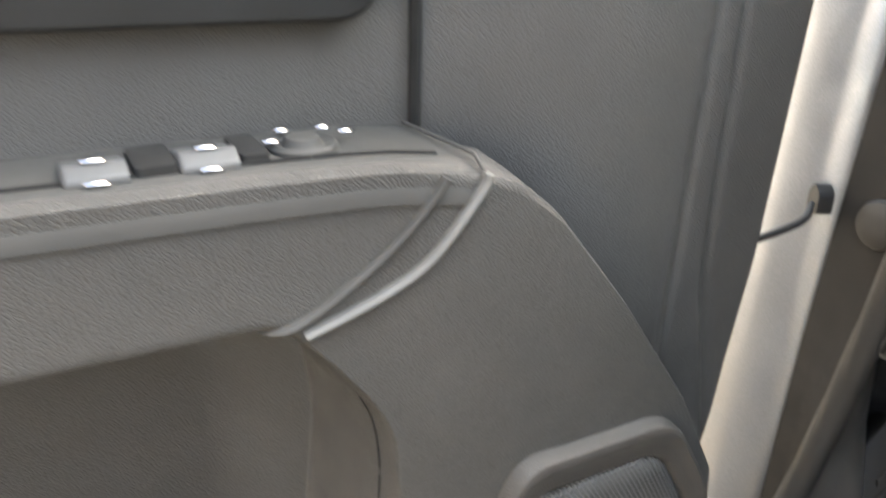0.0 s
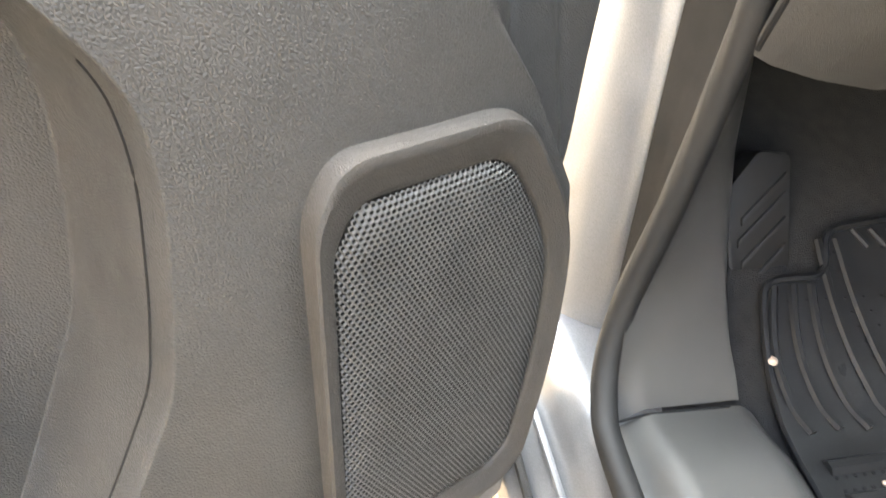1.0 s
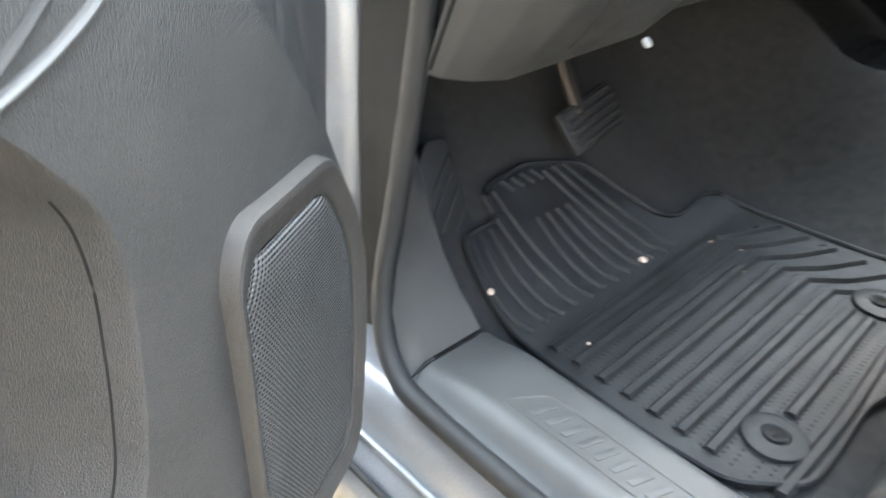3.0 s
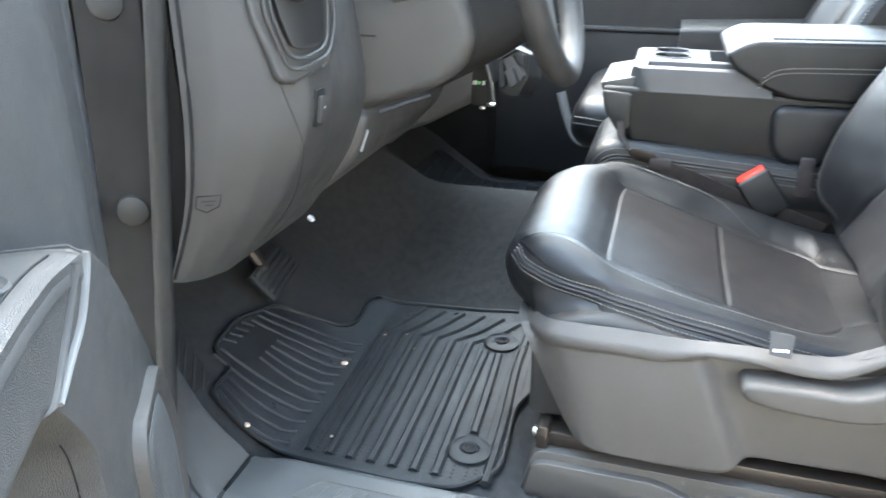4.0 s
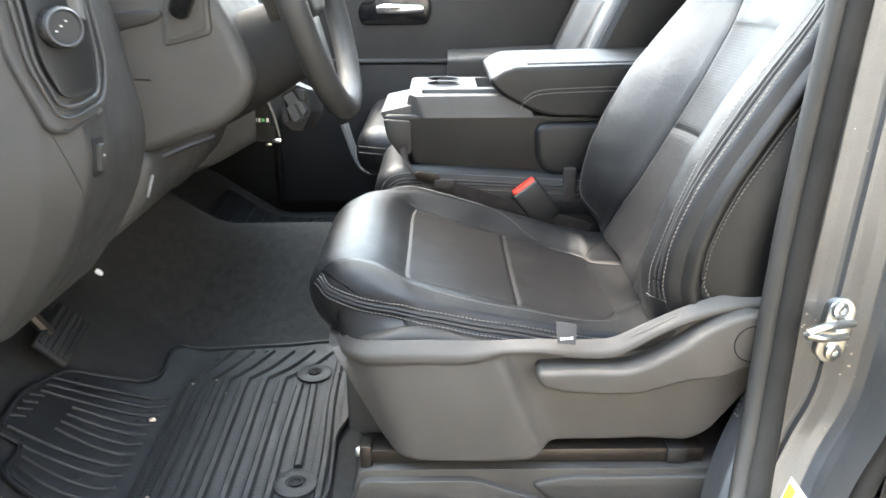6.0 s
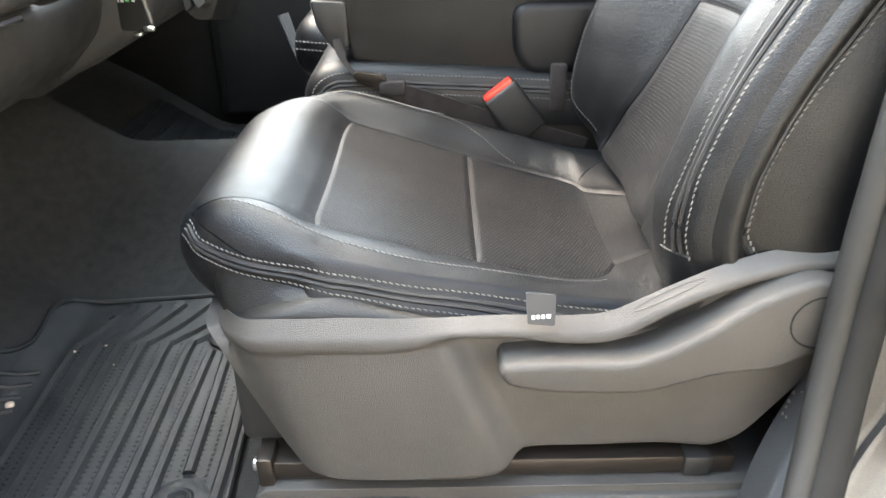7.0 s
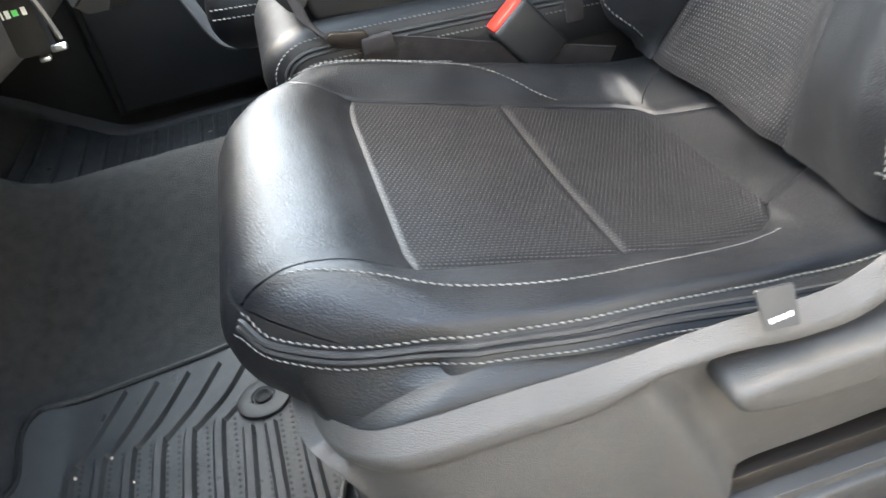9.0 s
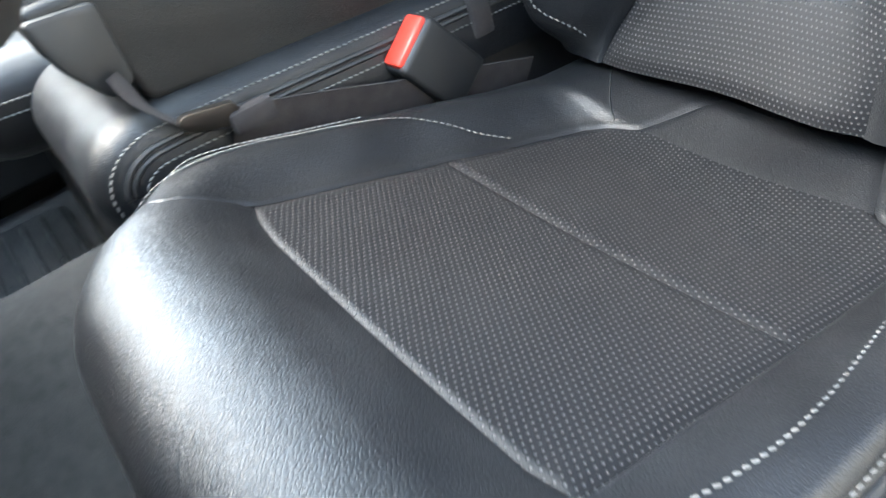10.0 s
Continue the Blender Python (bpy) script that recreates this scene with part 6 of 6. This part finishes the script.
def make_column():
    c = thing("steering_column", (-0.25, 0.37, 0.55), "charcoal steering column shroud with gear lever boot", "steering column")
    ax = Vector((-0.90, 0, -0.43)).normalized()
    m = Matrix.Translation((-0.085, 0.37, 0.672)) @ ax.to_track_quat("Z", "Y").to_matrix().to_4x4()
    path = [(0.00, 0.052), (0.03, 0.060), (0.08, 0.066), (0.14, 0.070), (0.19, 0.071)]
    bm = bmesh.new()
    rows = []
    for h, r in path:
        ring = []
        for j in range(28):
            a = 2 * math.pi * j / 28
            ca, sa = math.cos(a), math.sin(a)
            e = 3.2
            k = (abs(ca) ** e + abs(sa) ** e) ** (-1 / e)
            ring.append(bm.verts.new(m @ Vector((ca * k * r * 1.15, sa * k * r, h))))
        rows.append(ring)
    for a, b in zip(rows, rows[1:]):
        for j in range(28):
            bm.faces.new((a[j], a[(j + 1) % 28], b[(j + 1) % 28], b[j]))
    bm.faces.new(rows[0])
    part("shroud", bm, M_TRIM, c, "black steering column shroud")
    knee = [(-0.44, 0.49), (-0.32, 0.502), (-0.266, 0.520), (-0.205, 0.541), (-0.170, 0.572), (-0.152, 0.612), (-0.172, 0.665), (-0.205, 0.735), (-0.235, 0.80), (-0.44, 0.83)]
    part("knee_cover", prism(round_poly(knee, 0.03, 6), lambda a, b, q: (a, q, b), 0.50, 0.268, 0.034, 8), M_DASH, c, "charcoal lower column cover")
    part("cover_joint", tube([(-0.44, 0.2675, 0.612), (-0.35, 0.2672, 0.611), (-0.30, 0.2665, 0.610)], 0.0012, 5), M_HOLE, c)
    base = part("lever_boot", prism(round_poly([(-0.275, 0.655), (-0.205, 0.672), (-0.205, 0.735), (-0.265, 0.745)], 0.01), lambda a, b, q: (a, q, b), 0.30, 0.262, 0.008), M_DASH, c, "square gear lever surround")
    part("boot_rim", tube([(a, 0.2625, b) for a, b in round_poly([(-0.266, 0.665), (-0.212, 0.679), (-0.212, 0.728), (-0.258, 0.735)], 0.008)], 0.0022, 6, True, 1.0, (0, 1, 0)), M_DECK, base)
    part("lever", tube(smooth_path([(-0.245, 0.26, 0.705), (-0.225, 0.235, 0.73), (-0.20, 0.225, 0.78), (-0.18, 0.22, 0.85)], 6), 0.015, 12), M_GLOSS, base)
    return hang(c)


make_column()


def make_wheel():
    w = thing("steering_wheel", (-0.115, 0.37, 0.71), "dark grey leather steering wheel with plastic spokes", "steering wheel")
    n = Vector((0.965, 0, 0.26)).normalized()
    up = Vector((-0.26, 0, 0.965)).normalized()
    side = Vector((0, 1, 0))
    c = Vector((-0.082, 0.37, 0.7345))
    R = 0.185
    part("rim", tube([c + (side * math.cos(a) + up * math.sin(a)) * R for a in [2 * math.pi * i / 64 for i in range(64)]], 0.0195, 14, True, 1.0, n), M_WHEEL, w, "leather-wrapped steering wheel rim")
    hub = [(-0.065, -0.045), (0.065, -0.045), (0.085, 0.03), (0.06, 0.075), (-0.06, 0.075), (-0.085, 0.03)]
    part("hub", prism(round_poly(hub, 0.025), lambda a, b, q: c + side * a + up * b + n * q, -0.06, 0.005, 0.012, 3), M_DARK, w, "dark airbag hub")
    part("emblem", prism(round_poly([(-0.022, -0.004), (-0.009, -0.011), (0.009, -0.011), (0.022, 0.004), (0.009, 0.011), (-0.009, 0.011)], 0.002), lambda a, b, q: c + side * a + up * (b + 0.015) + n * q, 0.004, 0.008, 0.001), M_CHROME, w)
    for a0 in (0.12, math.pi - 0.12, 1.5 * math.pi):
        d = side * math.cos(a0) + up * math.sin(a0)
        t = d.cross(n)
        part("spoke", prism(round_poly([(0.045, -0.03), (R - 0.005, -0.020), (R - 0.005, 0.020), (0.045, 0.03)], 0.006), lambda a, b, q: c + d * a + t * b + n * q, -0.030, -0.006, 0.005), M_TRAY if a0 > 4 else M_WHEEL, w)
    return hang(w)


make_wheel()

# instrument cluster behind the wheel
cl = thing("instrument_cluster", (-0.42, 0.37, 0.72), "dark instrument cluster with a red warning light", "display")
part("screen", box(-0.425, -0.405, 0.24, 0.52, 0.66, 0.80, 0.006), M_GLOSS, cl)
part("hood", prism(round_poly([(-0.43, 0.655), (-0.285, 0.688), (-0.270, 0.698), (-0.275, 0.706), (-0.34, 0.702), (-0.43, 0.69)], 0.008), lambda a, b, q: (a, q, b), 0.50, 0.262, 0.008, 3), M_DARK, cl)
part("warning_light", bars([(0.262, 0.272, 0.690), (0.262, 0.266, 0.700)], lambda a, b: (-0.404, a, b), 0.003), M_RED, cl, smooth=False)
part("scale", bars([(0.285, 0.290, 0.68 + 0.008 * i) for i in range(8)], lambda a, b: (-0.404, a, b), 0.001), M_WHITE, cl, smooth=False)
hang(cl)


# brake pedal
def make_pedal():
    p = thing("brake_pedal", (-0.55, 0.36, 0.13), "worn black rubber brake pedal on a steel arm", "pedal")
    m = Matrix.Translation((-0.558, 0.367, 0.156)) @ Matrix.Rotation(radians(14), 4, "X") @ Matrix.Rotation(radians(-36), 4, "Y")
    pad = part("pad", turned(box(-0.006, 0.008, -0.058, 0.058, -0.034, 0.034, 0.006, 2), m), M_RUBBER, p)
    for i in range(5):
        part("tread", turned(box(0.008, 0.0115, -0.050, 0.050, -0.028 + 0.0125 * i, -0.021 + 0.0125 * i, 0.001, 1), m), M_RUBBER, pad)
    part("arm", tube(smooth_path([(-0.566, 0.35, 0.165), (-0.61, 0.345, 0.24), (-0.64, 0.34, 0.34), (-0.64, 0.34, 0.46)], 5), 0.011, 8), M_RAIL, p)
    return hang(p)


make_pedal()

# foot rest on the toe board
fr = thing("foot_rest", (-0.60, 0.10, 0.1), "charcoal plastic foot rest with diagonal ridges", "foot rest")


def rest_p(a, b, q):
    return Vector((-0.545 - 0.075 * b / 0.13, 0.062 + 0.8 * a, 0.052 + b)) + Vector((0.87, 0, 0.5)) * q


part("plate", prism(round_poly([(0.000, -0.016), (0.078, 0.010), (0.078, 0.118), (0.035, 0.122), (-0.012, 0.085)], 0.008), rest_p, -0.02, 0.010, 0.004), M_DARK, fr)
for i in range(4):
    a0, b0 = 0.006 + 0.005 * abs(i - 2) ** 1.5, 0.000 + 0.019 * i
    part("ridge", prism([(a0, b0), (0.070, b0 + 0.044 - 0.5 * a0), (0.070, b0 + 0.051 - 0.5 * a0), (a0, b0 + 0.007)], rest_p, 0.008, 0.0130, 0.0015), M_DARK, fr)
hang(fr)


# trailer brake module and ignition key
def make_module():
    b = thing("brake_controller", (-0.23, 0.80, 0.45), "grey plastic switch box with ribbed buttons under the dash", "switch box")
    face = lambda a, c, q: (a - 0.25 * (0.80 - q), q, c + 0.20 * (0.80 - q))  # noqa: E731
    case = [(-0.225, 0.536), (-0.190, 0.519), (-0.169, 0.513), (-0.1665, 0.4665), (-0.1865, 0.424), (-0.2115, 0.424), (-0.229, 0.440), (-0.228, 0.479)]
    part("case", prism(round_poly(case, 0.005), face, 0.80, 0.87, 0.004, 3), M_DARK, b)
    cap = part("ribbed_cap", prism(round_poly([(-0.233, 0.5135), (-0.215, 0.5325), (-0.187, 0.520), (-0.227, 0.4955)], 0.003), face, 0.785, 0.81, 0.002), M_SILVER, b, "pale ribbed cap")
    for i in range(5):
        x, z = -0.2265 + 0.0072 * i, 0.5120 + 0.0010 * i
        part("rib", prism([(x, z), (x + 0.0022, z - 0.0008), (x + 0.0085, z + 0.0105), (x + 0.0065, z + 0.0112)], face, 0.7815, 0.786, 0.0006), M_STRIP, cap)
    part("panel", prism(round_poly([(-0.219, 0.498), (-0.198, 0.508), (-0.186, 0.486), (-0.204, 0.472), (-0.212, 0.482)], 0.003), face, 0.790, 0.81, 0.002), M_SILVER, b)
    part("slider", prism(round_poly([(-0.2085, 0.472), (-0.194, 0.482), (-0.180, 0.450), (-0.1925, 0.441)], 0.003), face, 0.776, 0.81, 0.003), M_SILVER, b)
    part("slider", prism(round_poly([(-0.191, 0.488), (-0.180, 0.486), (-0.170, 0.467), (-0.1765, 0.454)], 0.003), face, 0.782, 0.81, 0.003), M_SILVER, b)
    part("button", prism(round_poly([(-0.192, 0.514), (-0.174, 0.510), (-0.174, 0.489), (-0.184, 0.492)], 0.003), face, 0.788, 0.81, 0.002), M_TRAY, b)
    part("button", prism(round_poly([(-0.226, 0.486), (-0.217, 0.490), (-0.2105, 0.445), (-0.222, 0.436)], 0.003), face, 0.790, 0.81, 0.002), M_TRAY, b)
    return hang(b)


make_module()


def make_keys():
    k = thing("key_bunch", (-0.20, 0.48, 0.50), "car key with black leather fob hanging from the ignition", "keys")
    part("ring", tube([(-0.196 + 0.016 * math.cos(a), 0.50, 0.565 + 0.016 * math.sin(a)) for a in [0.3927 * i for i in range(16)]], 0.0015, 6, True, 1.0, (0, 1, 0)), M_STEEL, k)
    fob = part("fob", prism(round_poly([(-0.215, 0.468), (-0.183, 0.466), (-0.184, 0.528), (-0.196, 0.552), (-0.212, 0.530)], 0.006), lambda a, b, q: (a, q, b), 0.51, 0.495, 0.003), M_TRIM, k, "black fob with pale print")
    part("print", bars([(-0.211, -0.2095, 0.507), (-0.2075, -0.2035, 0.507), (-0.1935, -0.1895, 0.507)], lambda a, b: (a, 0.4945, b), 0.0034), M_WHITE, fob, smooth=False)
    part("dot", bars([(-0.2015, -0.1965, 0.507)], lambda a, b: (a, 0.4943, b), 0.0026), M_GREEN, fob, smooth=False)
    part("strap", tube(smooth_path([(-0.197, 0.497, 0.555), (-0.186, 0.492, 0.535), (-0.177, 0.490, 0.508), (-0.172, 0.490, 0.478)], 6), 0.0024, 6), M_STRIP, k, "thin pale strap")
    part("tip", box(-0.184, -0.170, 0.488, 0.496, 0.468, 0.474, 0.002), M_STEEL, k)
    part("tip", box(-0.197, -0.187, 0.488, 0.496, 0.462, 0.467, 0.002), M_STEEL, k)
    part("key", box(-0.209, -0.196, 0.50, 0.512, 0.575, 0.61, 0.002), M_STEEL, k)
    return hang(k)


make_keys()

# ---- door striker, sticker on the jamb ----
def make_striker():
    s = thing("door_striker", (0.645, 0.06, 0.30), "zinc-plated door striker with two bolts on the jamb", "striker")
    ox, oz = -0.062, 0.013
    pl = round_poly([(0.660, 0.268), (0.676, 0.256), (0.694, 0.270), (0.700, 0.340), (0.686, 0.354), (0.668, 0.342)], 0.010)
    part("plate", prism(pl, lambda a, b, q: (a + ox, q - 0.25 * (a - 0.66), b + oz), 0.072, 0.050, 0.003), M_STEEL, s)
    part("loop", tube(smooth_path([(0.692 + ox, 0.042, 0.300 + oz), (0.655 + ox, 0.022, 0.308 + oz), (0.630 + ox, 0.018, 0.316 + oz), (0.655 + ox, 0.022, 0.324 + oz), (0.697 + ox, 0.040, 0.320 + oz)], 6), 0.0058, 10), M_STEEL, s)
    for x, z in ((0.680 + ox, 0.336), (0.680 + ox, 0.276)):
        part("bolt", lathe([(0.012, 0), (0.012, 0.005), (0.009, 0.007), (0.005, 0.007), (0.004, 0.004)], (x, 0.047, z + oz), (0.25, -1, 0), 20), M_STEEL, s)
    return hang(s)


make_striker()


def sticker_p(a, b, d=0.0):
    return bpillar_at(a, b) + Vector((-0.2, -1, 0)).normalized() * (0.0015 + d)


def bpillar_at(x, z):
    """Point of the jamb's skin at x and z."""
    lo, hi = 0.0, 1.0
    v = (z + 0.14) / 1.2
    for _ in range(30):
        m = (lo + hi) / 2
        lo, hi = (m, hi) if bpillar(m, v)[0] < x else (lo, m)
    return Vector(bpillar(lo, v))


st = thing("jamb_sticker", (0.57, 0.03, 0.08), "white and yellow warning sticker on the jamb", "sticker")
S = [(0.588, 0.106), (0.616, 0.070), (0.566, -0.028), (0.534, 0.010)]


def sheet_fn(q, d):
    def fn(u, v):
        a = (1 - v) * (1 - u) * Vector(q[0]) + v * (1 - u) * Vector(q[1]) + v * u * Vector(q[2]) + (1 - v) * u * Vector(q[3])
        return sticker_p(a.x, a.y, d)
    return fn


part("label", grid(sheet_fn(S, 0.0), 12, 8), M_WHITE, st)
part("yellow_band", grid(sheet_fn([(0.5850, 0.0985), (0.5915, 0.0900), (0.5440, 0.000), (0.5370, 0.008)], 0.0008), 10, 3), M_YELLOW, st)
part("yellow_patch", grid(sheet_fn([(0.5975, 0.0860), (0.6105, 0.0690), (0.6020, 0.0520), (0.5890, 0.0680)], 0.0008), 5, 4), M_YELLOW, st)
for i in range(7):
    x, z = 0.587 - 0.0048 * i, 0.060 - 0.0092 * i
    part("print", grid(sheet_fn([(x, z), (x + 0.014, z - 0.0175), (x + 0.0132, z - 0.0190), (x - 0.0008, z - 0.0015)], 0.0008), 3, 5), M_GREY_PRINT, st)
hang(st)
tagged(part("jamb_plug", lathe([(0.020, -0.003), (0.020, 0.002), (0.018, 0.004), (0.014, 0.003), (0.003, 0.003)], (0.705, -0.030, 0.125), (-0.15, -1, 0), 24), M_DARK), "round black plug in the painted jamb", "plug")
